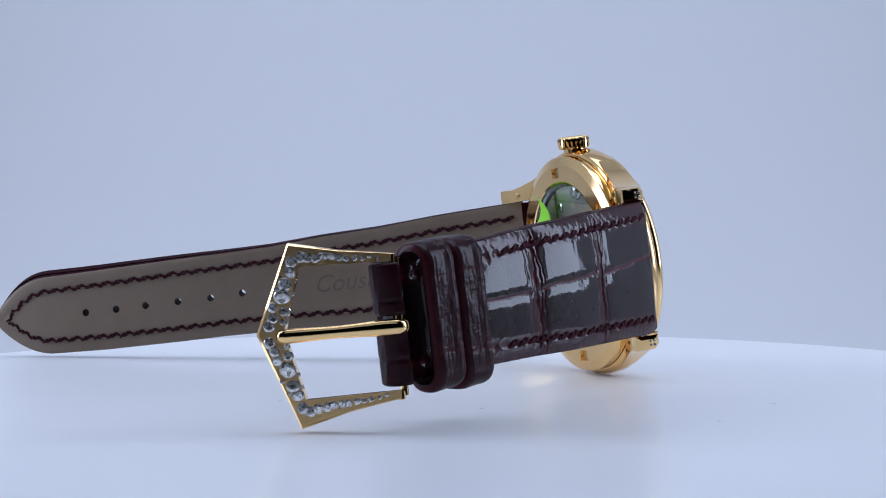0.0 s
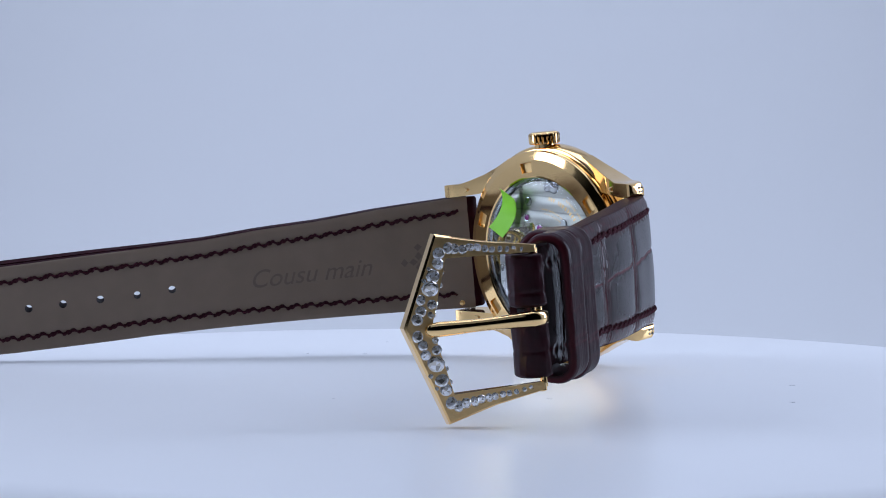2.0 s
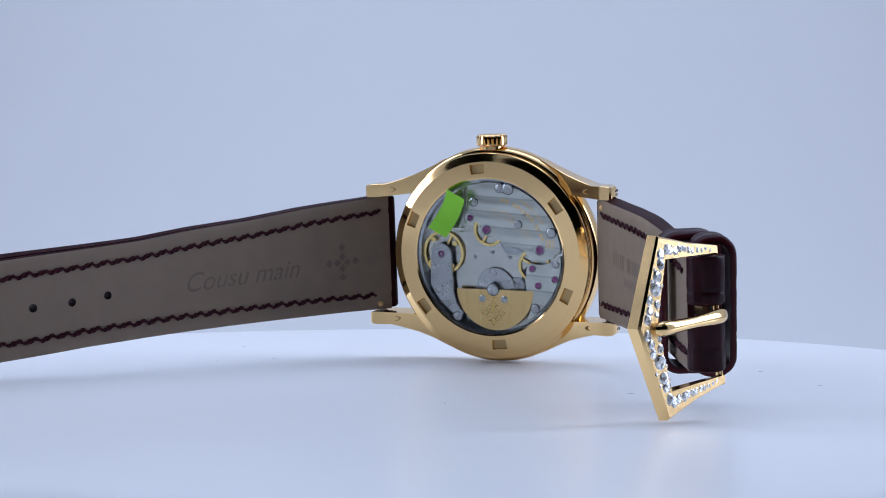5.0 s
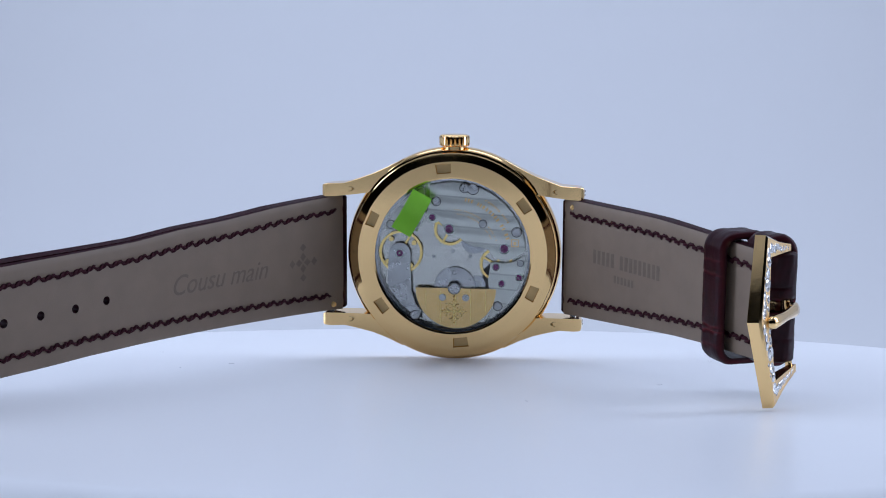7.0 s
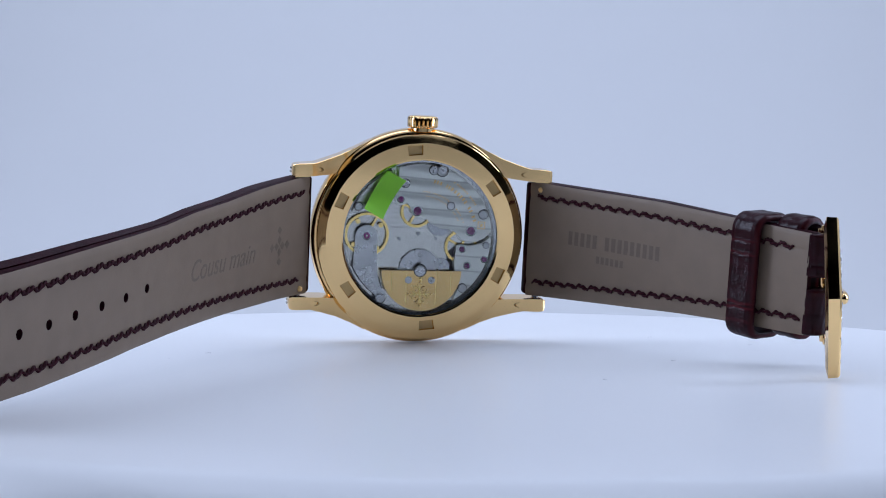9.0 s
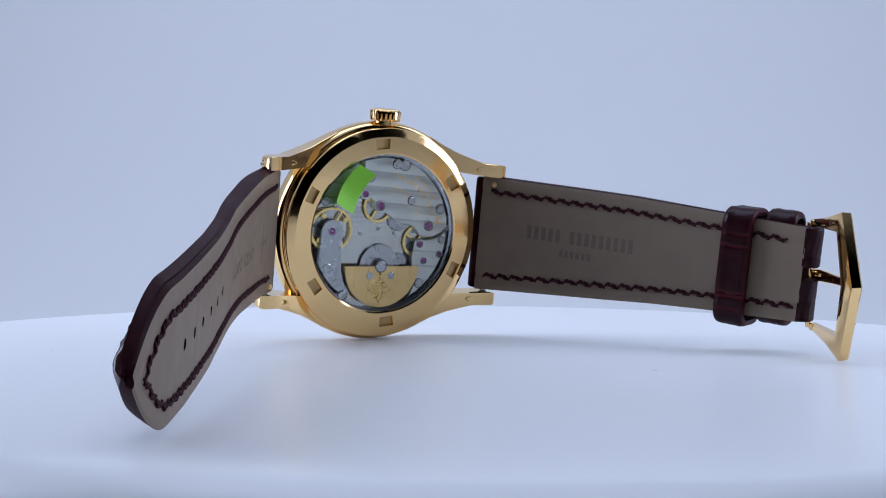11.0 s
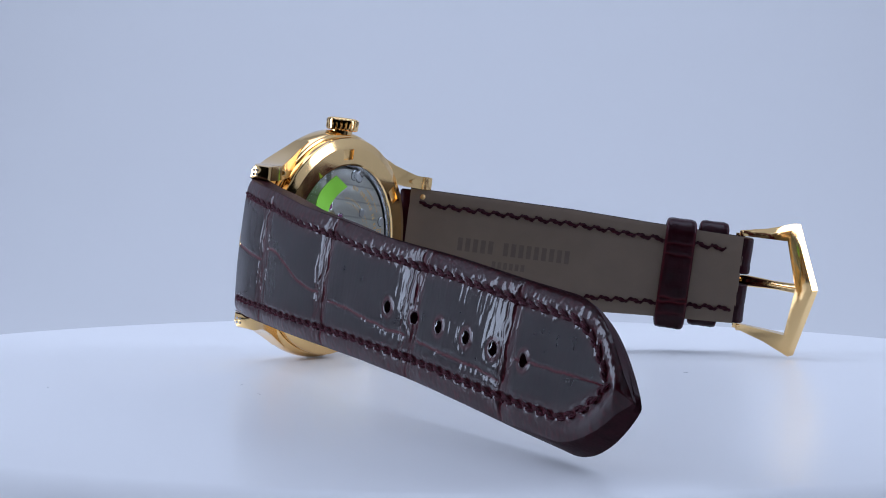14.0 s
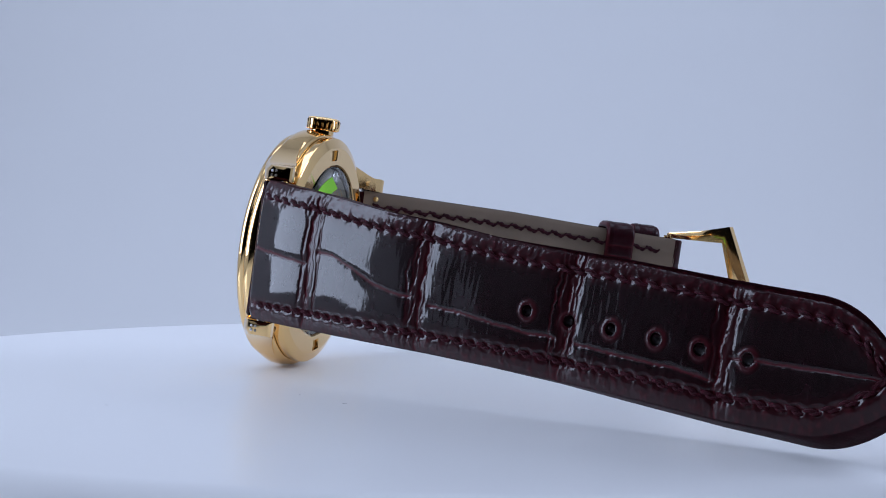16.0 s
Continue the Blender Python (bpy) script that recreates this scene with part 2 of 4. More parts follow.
# ---- light tent and turntable ----
def tent():
    bm = bmesh.new()
    prof = [(-400, -32), (-100, -32), (50, -32), (200, -32)]
    prof += [(200 + 180 * math.sin(radians(a)), 148 - 180 * math.cos(radians(a))) for a in np.linspace(4, 90, 24)]
    prof += [(380, 260), (380, 370), (380, 482)]
    back = [(y + 4 * n0, z - 4 * n1) for (y, z), (n0, n1) in zip(prof, [(0, 1)] * 4 + [(math.sin(radians(a)), math.cos(radians(a))) for a in np.linspace(4, 90, 24)] + [(1, 0)] * 3)]
    loft(bm, [[(x, y, z) for y, z in prof + back[::-1]] for x in (-331, -110, 110, 331)])
    ob = new("backdrop", finish(bm, "backdrop", FABRIC))
    tagged(ob, "seamless white fabric sweep behind the turntable", "backdrop", kind="structure")
    for name, x0, x1, y0, y1, z0, z1, mat, label in (
            ("wall_left", -340, -332, -100, 390, -40, 484, FABRIC, "plain white fabric side of the light tent"),
            ("wall_right", 332, 340, -100, 390, -40, 484, FABRIC, "plain white fabric side of the light tent"),
            ("ceiling", -340, 340, -330, 390, 486, 494, FABRIC, "plain white fabric top of the light tent"),
            ("wall_flap", -330, 330, -336, -330, 290, 484, FABRIC, "white fabric flap hanging over the tent opening"),
            ("room_floor", -1500, 1500, -2200, 900, -60, -44, ROOM, "dark table top under the light tent"),
            ("wall_front", -1500, 1500, -2220, -2200, -60, 1500, ROOM, "plain dark room wall facing the tent"),
            ("wall_west", -1520, -1500, -2200, 900, -60, 1500, ROOM, "plain dark room wall"),
            ("wall_east", 1500, 1520, -2200, 900, -60, 1500, ROOM, "plain dark room wall"),
            ("wall_north", -1500, 1500, 900, 920, -60, 1500, ROOM, "plain dark room wall"),
            ("room_ceiling", -1500, 1500, -2200, 900, 1500, 1520, ROOM, "plain dark room ceiling")):
        bm = bmesh.new()
        bmesh.ops.create_cube(bm, size=1, matrix=Matrix.Translation(((x0 + x1) / 2, (y0 + y1) / 2, (z0 + z1) / 2)) @ Matrix.Diagonal((x1 - x0, y1 - y0, z1 - z0, 1)))
        tagged(new(name, finish(bm, name, mat, False)), label, "wall", kind="structure")


def turntable():
    table = new("turntable")
    bm = bmesh.new()
    rows = []
    prof = [(0, 0), (30, 0), (70, 0), (97, 0)]
    prof += [(97 + 8 * math.sin(radians(a)), -8 + 8 * math.cos(radians(a))) for a in range(6, 91, 7)]
    prof += [(105, -13), (103, -15), (0, -15)]
    for i in range(160):
        a = 2 * math.pi * i / 160
        rows.append([(r * math.cos(a), r * math.sin(a), z) for r, z in prof])
    grid(bm, rows, closed_u=True)
    bmesh.ops.remove_doubles(bm, verts=bm.verts, dist=1e-4)
    plate = new("plate", finish(bm, "plate", TABLE))
    plate.parent = table
    bm = bmesh.new()
    bmesh.ops.create_cone(bm, cap_ends=True, segments=64, radius1=85, radius2=80, depth=16.5, matrix=Matrix.Translation((0, 0, -23.4)))
    foot = new("foot", finish(bm, "foot", TABLE))
    foot.parent = table
    tagged(table, "round glossy white turntable plate with a few dust specks", "turntable")
    return table


def dust():
    """Tiny fibres lying on the plate; they turn with it."""
    rng, made = random.Random(5), []
    for x, y, ln, an in DUST_MARKS:
        bm = bmesh.new()
        tube(bm, [(ln * k * math.cos(an) + rng.uniform(-.12, .12), ln * k * math.sin(an) + rng.uniform(-.12, .12), 0.02) for k in np.linspace(-.5, .5, 5)], 0.02, 5)
        ob = new("dust_speck", finish(bm, "dust_speck", DUST))
        tagged(ob, "tiny grey dust fibre lying on the turntable", "dust", "dust on the turntable")
        made.append((ob, (x * MM, y * MM)))
    return made


DUST_MARKS = ((-38, 12, .8, 0.4), (-44, 4, 0.4, 1.2), (30, -8, 1.0, 0.2), (12, -30, .6, 2.0), (52, 14, .9, 0.1), (40, 30, .7, 0.5), (-55, 30, .6, 0.8))

tent()
table = turntable()
specks = dust()

# ---- the watch ----
watch = new("wristwatch")
tagged(watch, "yellow gold wristwatch standing on its side with burgundy alligator strap", "watch")
# the case's own frame (x across, y towards the dial, z towards the crown) on the table
CASE = Matrix.Translation((0, 0, 0.0175)) @ Matrix(((0.99991, 0, 0.0135, 0), (0.00175, 0.99153, -0.12987, 0), (-0.01338, 0.12988, 0.99144, 0), (0, 0, 0, 1)))
WATCH_BASE = (-0.00297, 0.02130, 0)


def case_parts():
    # band and bezel
    bm = bmesh.new()
    prof = [(16.6, 2.1), (17.25, 1.9), (17.6, 2.05), (17.85, 2.5), (18.0, 3.2), (18.05, 3.9), (18.0, 4.8), (17.7, 5.5), (17.2, 5.9), (17.25, 6.15), (17.05, 6.7),
            (16.4, 7.2), (15.6, 7.4), (15.0, 7.3), (15.0, 6.4), (14.0, 6.4), (14.0, 2.6), (16.6, 2.6)]
    revolve(bm, prof, 160, closed=True)
    part("case_band", bm, GOLD, watch, "polished yellow gold case band", angle=50)
    # dial side closes the case
    bm = bmesh.new()
    revolve(bm, [(0, 6.6), (14.9, 6.6), (14.9, 7.2), (12, 7.9), (6, 8.3), (0, 8.4)], 96)
    part("front_crystal", bm, STEEL, watch, "pale dial under the front crystal")
    # case back ring with six tool slots
    bm = bmesh.new()
    half = 4.85
    radial = [12.95, 13.2, 13.85, 15.45, 15.78]
    cuts = []
    for k in range(6):
        c = -6 + 60 * k
        cuts += [c - half, c + half] + list(np.linspace(c + half, c + 60 - half, 12)[1:-1])
    cuts = sorted(cuts)
    n = len(cuts)

    def ringpt(r, a, y):
        return (r * math.sin(radians(a)), y, r * math.cos(radians(a)))

    prof_in = [(12.95, 1.4), (12.95, 0.35)]
    prof_out = [(16.0, .09), (16.4, .25), (16.8, .41), (17.05, .52), (17.14, .60), (17.19, .72), (17.2, .9), (17.2, 1.5), (17.1, 1.85), (16.5, 1.85)]
    for i in range(n):
        a0, a1 = cuts[i], cuts[(i + 1) % n] + (360 if i == n - 1 else 0)
        slot = any(abs(a0 - (-6 + 60 * k - half)) < 1e-6 for k in range(6))
        line = prof_in + [(r, 0.12 if r == 12.95 else 0.0) for r in radial] + prof_out
        for (r0, y0), (r1, y1) in zip(line[:-1], line[1:]):
            if slot and r0 == 13.85:
                d = 0.55
                q = [(r0, a0), (r1, a0), (r1, a1), (r0, a1)]
                low = [(r0 + .12, a0 + .45), (r1 - .12, a0 + .45), (r1 - .12, a1 - .45), (r0 + .12, a1 - .45)]
                floor_face = bm.faces.new([bm.verts.new(ringpt(r, a, d)) for r, a in low])
                floor_face.material_index = 1
                for i0 in range(4):
                    i1 = (i0 + 1) % 4
                    bm.faces.new([bm.verts.new(ringpt(*p)) for p in ((*q[i0], 0), (*q[i1], 0), (*low[i1], d), (*low[i0], d))])
            else:
                bm.faces.new([bm.verts.new(ringpt(*p)) for p in ((r0, a0, y0), (r1, a0, y1), (r1, a1, y1), (r0, a1, y0))])
    bmesh.ops.remove_doubles(bm, verts=bm.verts, dist=1e-3)
    part("case_back", bm, [GOLD, GOLD_SLOT], watch, "polished gold case back ring with rectangular slots", angle=16)
    bm = bmesh.new()
    revolve(bm, [(0, -0.02), (11.6, 0.05), (12.7, 0.12), (12.92, 0.25), (12.92, 0.75), (0, 0.75)], 96)
    ob = part("back_crystal", bm, SAPPHIRE, watch, "clear sapphire crystal")
    ob.visible_shadow = False
    # lugs: sections along x of (x, y0, y1, z0, z1)
    secs = [(8.5, 2.6, 5.6, 13.0, 15.9), (11.0, 2.2, 5.7, 11.3, 14.6), (13.5, 1.4, 5.6, 10.4, 13.45), (16.0, 0.4, 5.0, 10.1, 12.6), (18.0, -0.4, 4.2, 9.95, 12.0), (19.2, -.8, 3.6, 9.85, 11.98),
            (20.4, -1.1, 3.0, 9.8, 11.95), (21.15, -1.15, 2.5, 9.8, 11.87), (21.5, -.95, 2.2, 9.95, 11.72), (21.66, -.5, 1.7, 10.25, 11.4)]
    for sx in (-1, 1):
        for sz in (-1, 1):
            bm = bmesh.new()
            rows = []
            for x, y0, y1, z0, z1 in secs:
                rows.append([(sx * x, y0, sz * z0), (sx * x, y0, sz * (z1 - .08)), (sx * x, y0 + .08, sz * z1), (sx * x, y1 - .6, sz * z1), (sx * x, y1, sz * (z1 - .7)), (sx * x, y1, sz * z0)])
            loft(bm, rows)
            soften(bm, 0.1, 2, 50)
            lug = part("lug", bm, GOLD, watch, angle=20)
            bm = bmesh.new()
            ring = [(math.cos(a), math.sin(a)) for a in np.linspace(0, 2 * math.pi, 20, endpoint=False)]
            grid(bm, [[(sx * 17.3 + rx * k * c0, yy, sz * 11.0 + rz * k * c1) for c0, c1 in ring] for k, yy, rx, rz in ((1, -.14, .85, .42), (.8, -.14, .85, .42), (.8, .2, .85, .42), (1, .2, .85, .42))], closed_u=True, closed_v=True)
            part("hallmark", bm, GOLD_SLOT, lug, "small oval hallmark")
            for k in range(4):
                bm = bmesh.new()
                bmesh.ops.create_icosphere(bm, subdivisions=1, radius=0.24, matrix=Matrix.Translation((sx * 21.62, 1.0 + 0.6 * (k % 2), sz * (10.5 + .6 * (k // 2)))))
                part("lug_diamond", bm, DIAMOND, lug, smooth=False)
            # spring bar end
        bm = bmesh.new()
        tube(bm, [(sx * 20.2, 0.9, -10.2), (sx * 20.2, 0.9, 10.2)], 0.55, 12)
        part("spring_bar", bm, STEEL_DARK, watch, "thin steel spring bar")
        bm = bmesh.new()
        bmesh.ops.create_uvsphere(bm, u_segments=16, v_segments=10, radius=0.48, matrix=Matrix.Translation((sx * 19.85, -0.55, -8.5 if sx < 0 else 8.6)))
        part("release_knob", bm, GOLD_MATT, watch, "small gold quick-release knob")


def crown():
    bm = bmesh.new()
    teeth, rows = 22, []
    for z, r, k in ((17.5, 1.7, 0), (18.05, 1.7, 0), (18.1, 2.2, .4), (18.25, 2.5, 1), (19.6, 2.55, 1), (19.9, 2.35, .7), (20.05, 1.9, 0), (20.12, 0.9, 0)):
        row = []
        for i in range(teeth * 8):
            a = 2 * math.pi * i / (teeth * 8)
            g = max(0, math.cos(a * teeth)) ** 0.6
            rr = r - 0.32 * k * g
            row.append((rr * math.cos(a), 3.05 + rr * math.sin(a), z))
        rows.append(row)
    loft(bm, rows)
    part("crown", bm, GOLD, watch, "fluted yellow gold crown", angle=60)


def movement():
    bm = bmesh.new()
    revolve(bm, [(0, 2.5), (12.95, 2.5), (12.95, 2.9), (0, 2.9)], 96)
    base = part("movement_plate", bm, PEARLED, watch, "pearled rhodium movement plate")
    bm = bmesh.new()
    revolve(bm, [(12.5, 2.46), (12.5, 1.1), (12.9, 1.0), (12.9, 2.46)], 96, closed=True)
    part("movement_ring", bm, STEEL_DARK, base)
    # upper bridge with stripes
    edge = [(-3.9, 11.55), (-3.85, 9.2), (-4.2, 7.6), (-4.45, 6.4), (-4.1, 5.6), (-3.3, 5.35), (-2.3, 5.7), (-1.75, 5.0), (-1.55, 4.1), (-.9, 3.45), (.3, 3.35), (1.2, 3.0), (2.0, 2.2), (3.2, 1.6), (4.8, 1.45), (5.9, 1.1), (6.5, .4), (7.1, -.35), (8.2, -.65), (9.6, -.5), (10.8, .05), (12.0, 1.1)]
    bm = bmesh.new()
    prism(bm, edge + arc(12.15, 83, -18, 30)[1:-1], 1.25, 2.4)
    soften(bm, 0.1, 2, 50)
    bridge = part("bridge", bm, STRIPED, base, "grey bridge with broad polished stripes", angle=30)
    bm = bmesh.new()
    prism(bm, [(6.3, -1.2), (6.9, -1.0), (7.6, -1.1), (8.6, -1.2), (9.8, -1.0), (11.0, -.5), (11.95, .3)] + arc(12.1, 92, 150, 14) + [(6.3, -9.9), (7.0, -8.2), (6.9, -6.6), (6.1, -5.4), (5.95, -4.0), (6.2, -2.2)], 1.3, 2.4)
    soften(bm, 0.1, 2, 50)
    part("bridge", bm, STRIPED, base, "grey bridge with broad polished stripes", angle=30)
    bm = bmesh.new()
    prism(bm, arc(12.1, -70, -24, 12) + [(-4.75, 8.4), (-5.1, 5.8), (-5.7, 4.6), (-7.2, 4.55), (-9.4, 4.5)], 1.35, 2.4)
    soften(bm, 0.1, 2, 50)
    part("bridge", bm, STRIPED, base, angle=30)
    # flat dark sheets on the plate, standing for the shade in the cut-outs
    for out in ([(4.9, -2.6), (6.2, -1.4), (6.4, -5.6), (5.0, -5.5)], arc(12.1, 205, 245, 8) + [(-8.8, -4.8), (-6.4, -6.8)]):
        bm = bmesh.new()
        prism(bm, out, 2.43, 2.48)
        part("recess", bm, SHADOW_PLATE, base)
    # going train wheels

    def wheel(cx, cz, r, y, mat, teeth, spokes=4, rim=0.62, parent=base, name="wheel", notch=.15):
        bm = bmesh.new()
        n = teeth * 4
        outer = [(cx + (r - (notch if i % 4 < 2 else 0)) * math.sin(2 * math.pi * i / n), cz + (r - (notch if i % 4 < 2 else 0)) * math.cos(2 * math.pi * i / n)) for i in range(n)]
        inner = [(cx + (r - rim) * math.sin(2 * math.pi * i / n), cz + (r - rim) * math.cos(2 * math.pi * i / n)) for i in range(n)]
        grid(bm, [[(x, y, z) for x, z in outer], [(x, y, z) for x, z in inner], [(x, y + .22, z) for x, z in inner], [(x, y + .22, z) for x, z in outer]], closed_u=True, closed_v=True)
        for k in range(spokes):
            a = math.pi * 2 * k / spokes + 0.5
            d, s = (math.sin(a), math.cos(a)), (math.cos(a), -math.sin(a))
            q = [(cx + d[0] * rr + s[0] * w, cz + d[1] * rr + s[1] * w) for rr, w in ((0, .2), (r - rim + .05, .16), (r - rim + .05, -.16), (0, -.2))]
            prism(bm, q, y + .02, y + .2)
        revolve_hub = [(cx + .55 * math.sin(t), cz + .55 * math.cos(t)) for t in np.linspace(0, 2 * math.pi, 16, endpoint=False)]
        prism(bm, revolve_hub, y - .1, y + .25)
        return part(name, bm, mat, parent, angle=30)

    wheel(-.55, 4.25, 2.75, 2.05, GOLD_BRIGHT, 48, rim=.5)
    wheel(7.2, -1.5, 2.8, 2.1, GOLD_BRIGHT, 50, rim=.5)
    wheel(3.5, 2.3, 2.15, 2.2, STEEL_DARK, 50, rim=1.6)
    wheel(.3, -5.5, 3.5, 2.0, STEEL, 84, spokes=6, rim=3.2)
    wheel(4.0, -5.0, 1.5, 2.25, STEEL_DARK, 26, spokes=5, rim=.6)
    # balance wheel and its cock
    bal = wheel(-8.75, .3, 3.65, 1.8, GOLD_BRIGHT, 30, spokes=2, rim=.42, name="balance_wheel", notch=.02)
    for k in range(4):
        a = k * math.pi / 2 + math.pi / 4 + .15
        bm = bmesh.new()
        bmesh.ops.create_cone(bm, cap_ends=True, segments=10, radius1=.42, radius2=.42, depth=.35, matrix=Matrix.Translation((-8.75 + 2.75 * math.sin(a), 1.75, .3 + 2.75 * math.cos(a))) @ pose(0, 0, 0, 90))
        part("balance_weight", bm, GOLD_BRIGHT, bal)
    bm = bmesh.new()
    out = arc(1.8, -85, 85, 14, (-8.9, .15)) + [(-7.1, -2.6), (-6.9, -6.2), (-6.3, -8.2), (-5.3, -9.6)] + arc(12.0, 208, 246, 8) + [(-10.85, -2.4)]
    prism(bm, out, 1.2, 1.75)
    soften(bm, .1, 2, 50)
    part("balance_cock", bm, STEEL, base, "rounded grey balance cock", angle=30)
    # rotor
    rotor_edge = arc(6.75, 90, 270, 40, (.55, -5.55))
    bm = bmesh.new()
    prism(bm, rotor_edge, 1.15, 1.75)
    soften(bm, .14, 2, 50)
    rotor = part("rotor", bm, GOLD_MATT, base, "satin gold half-round rotor", angle=30)
    bm = bmesh.new()
    for k in range(5):
        x = -5.0 + k * 2.5
        h = math.sqrt(max(6.3 ** 2 - x * x, 0.1))
        prism(bm, [(.55 + x - .05, -5.8), (.55 + x + .05, -5.8), (.55 + x + .05, -5.55 - h), (.55 + x - .05, -5.55 - h)], 1.135, 1.16)
    part("rotor_stripe", bm, GOLD_BRIGHT, rotor)
    # emblem: a plain raised cross with rounded tips
    bm = bmesh.new()
    for k in range(4):
        a = k * math.pi / 2
        put = lambda u, v: (.3 + u * math.sin(a) + v * math.cos(a), -9.45 + u * math.cos(a) - v * math.sin(a))
        prism(bm, [put(*q) for q in ((.05, .11), (1.6, .08), (1.6, -.08), (.05, -.11))], 1.0, 1.16)
        for sg in (-1, 1):
            tube(bm, [(p[0], 1.08, p[1]) for p in (put(.75, sg * .12), put(1.05, sg * .3), put(1.3, sg * .58), put(1.25, sg * .85))], [.06, .09, .09, .12], 6)
        for u, v, r in ((1.95, 0, .19), (1.62, .32, .12), (1.62, -.32, .12), (.62, .62, .15)):
            x, z = put(u, v)
            bmesh.ops.create_icosphere(bm, subdivisions=1, radius=r, matrix=Matrix.Translation((x, 1.1, z)))
    bmesh.ops.create_icosphere(bm, subdivisions=2, radius=.22, matrix=Matrix.Translation((.3, 1.05, -6.9)))
    part("emblem", bm, GOLD_BRIGHT, rotor, "raised cross emblem")
    # screws
    def screw(cx, cz, r, y, parent, mat=STEEL):
        bm = bmesh.new()
        revolve(bm, [(0, y), (r * .8, y), (r, y + .08), (r, y + .5)], 20, (cx, cz))
        bmesh.ops.create_cube(bm, size=1, matrix=Matrix.Translation((cx, y - .004, cz)) @ pose(0, 0, 0, 0, (cx * 77) % 180, 0) @ Matrix.Diagonal((r * 1.6, .02, r * .26, 1)))
        head = part("screw", bm, mat, parent, angle=12)
        # dark ring painting the shade round a larger screw head
        if r > .35:
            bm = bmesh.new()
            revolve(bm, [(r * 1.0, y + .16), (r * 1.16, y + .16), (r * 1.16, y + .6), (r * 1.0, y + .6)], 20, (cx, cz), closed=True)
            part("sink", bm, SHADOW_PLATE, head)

    for cx, cz, r in ((5.0, 5.4, .62), (-2.8, 9.0, .7), (1.9, 11.3, .75), (10.6, 4.1, .75), (11.3, -1.1, .5), (7.6, -8.4, .7), (-6.3, -10.2, .8), (-9.4, -5.8, .72), (-10.4, 5.0, .65), (3.3, 11.2, .9)):
        screw(cx, cz, r, 1.05, base)
    screw(.3, -5.5, .95, .95, rotor)
    screw(.3, -2.95, .42, 1.9, base)
    for cx, cz in ((-10.5, -4.5), (-8.1, -4.6), (-7.9, -8.3)):
        screw(cx, cz, .3, 1.12, base)
    screw(-1.65, -7.1, .6, 1.0, rotor)
    screw(2.25, -7.1, .6, 1.0, rotor)
    for cx, cz in ((-3.3, -.4), (2.9, -.3), (-.1, .5), (.2, 9.9), (-2.0, 12.2)):
        screw(cx, cz, .3, 2.3, base, STEEL_DARK)
    # jewels in polished sinks
    for cx, cz, r in ((-3.45, 6.35, .5), (-.6, 4.45, .7), (8.6, 1.25, .7), (7.25, -1.8, .5), (8.2, -4.6, .5), (11.1, -3.5, .48), (-8.9, .2, .6)):
        bm = bmesh.new()
        y = 1.17
        revolve(bm, [(0, y + .05), (r * .22, y + .05), (r * .3, y), (r * .7, y - .02), (r * .95, y + .04), (r * .95, y + .3)], 24, (cx, cz))
        part("jewel", bm, JEWEL, base, "violet-red bearing jewel")
        bm = bmesh.new()
        revolve(bm, [(r * 1.0, y + .02), (r * 1.25, y), (r * 1.3, y + .2), (r * 1.0, y + .2)], 24, (cx, cz), closed=True)
        part("jewel_setting", bm, STEEL_DARK, base)
    # engraved writing, as plain gilt bars on an arc
    rng = random.Random(3)
    for rad, a0, a1, h, w in ((9.3, 12, 72, .62, .62), (7.6, 2, 70, .22, .34), (6.9, 6, 66, .2, .3), (10.6, 30, 60, .34, .42)):
        a = a0
        while a < a1:
            step = math.degrees(w / rad) * rng.uniform(.7, 1.1)
            q = [(rr * math.sin(radians(b)), rr * math.cos(radians(b))) for rr, b in ((rad, a), (rad + h, a), (rad + h, a + step * .5), (rad, a + step * .5))]
            bm = bmesh.new()
            prism(bm, q, 1.235, 1.26)
            part("engraving_bar", bm, GOLD_MATT, bridge)
            a += step * (1.0 if rng.random() > .12 else 1.9)
    for x0, z0, x1, z1 in ((9.7, 1.6, 11.0, 1.75), (9.7, 2.75, 11.0, 2.9), (9.7, 1.75, 9.85, 2.75), (10.85, 1.75, 11.0, 2.75), (10.1, 1.95, 10.55, 2.5)):
        bm = bmesh.new()
        prism(bm, [(x0, z0), (x1, z0), (x1, z1), (x0, z1)], 1.235, 1.26)
        part("engraving_bar", bm, GOLD_MATT, bridge)
    # folded green tag on the crystal
    bm = bmesh.new()
    rows = []
    for k in range(9):
        f = k / 8
        p0, p1 = Vector((-6.3, 0, 11.3)).lerp(Vector((-9.9, 0, 5.0)), f), Vector((-3.2, 0, 9.7)).lerp(Vector((-6.8, 0, 3.3)), f)
        lift = -.12 - 1.5 * (abs(f - .5) * 2) ** 2
        rows.append([(p.x, lift, p.z) for p in (p0, p0.lerp(p1, .5), p1)] + [(p.x, lift - .1, p.z) for p in (p1, p0.lerp(p1, .5), p0)])
    loft(bm, rows)
    part("tag", bm, STICKER, watch, "bright green paper tag")


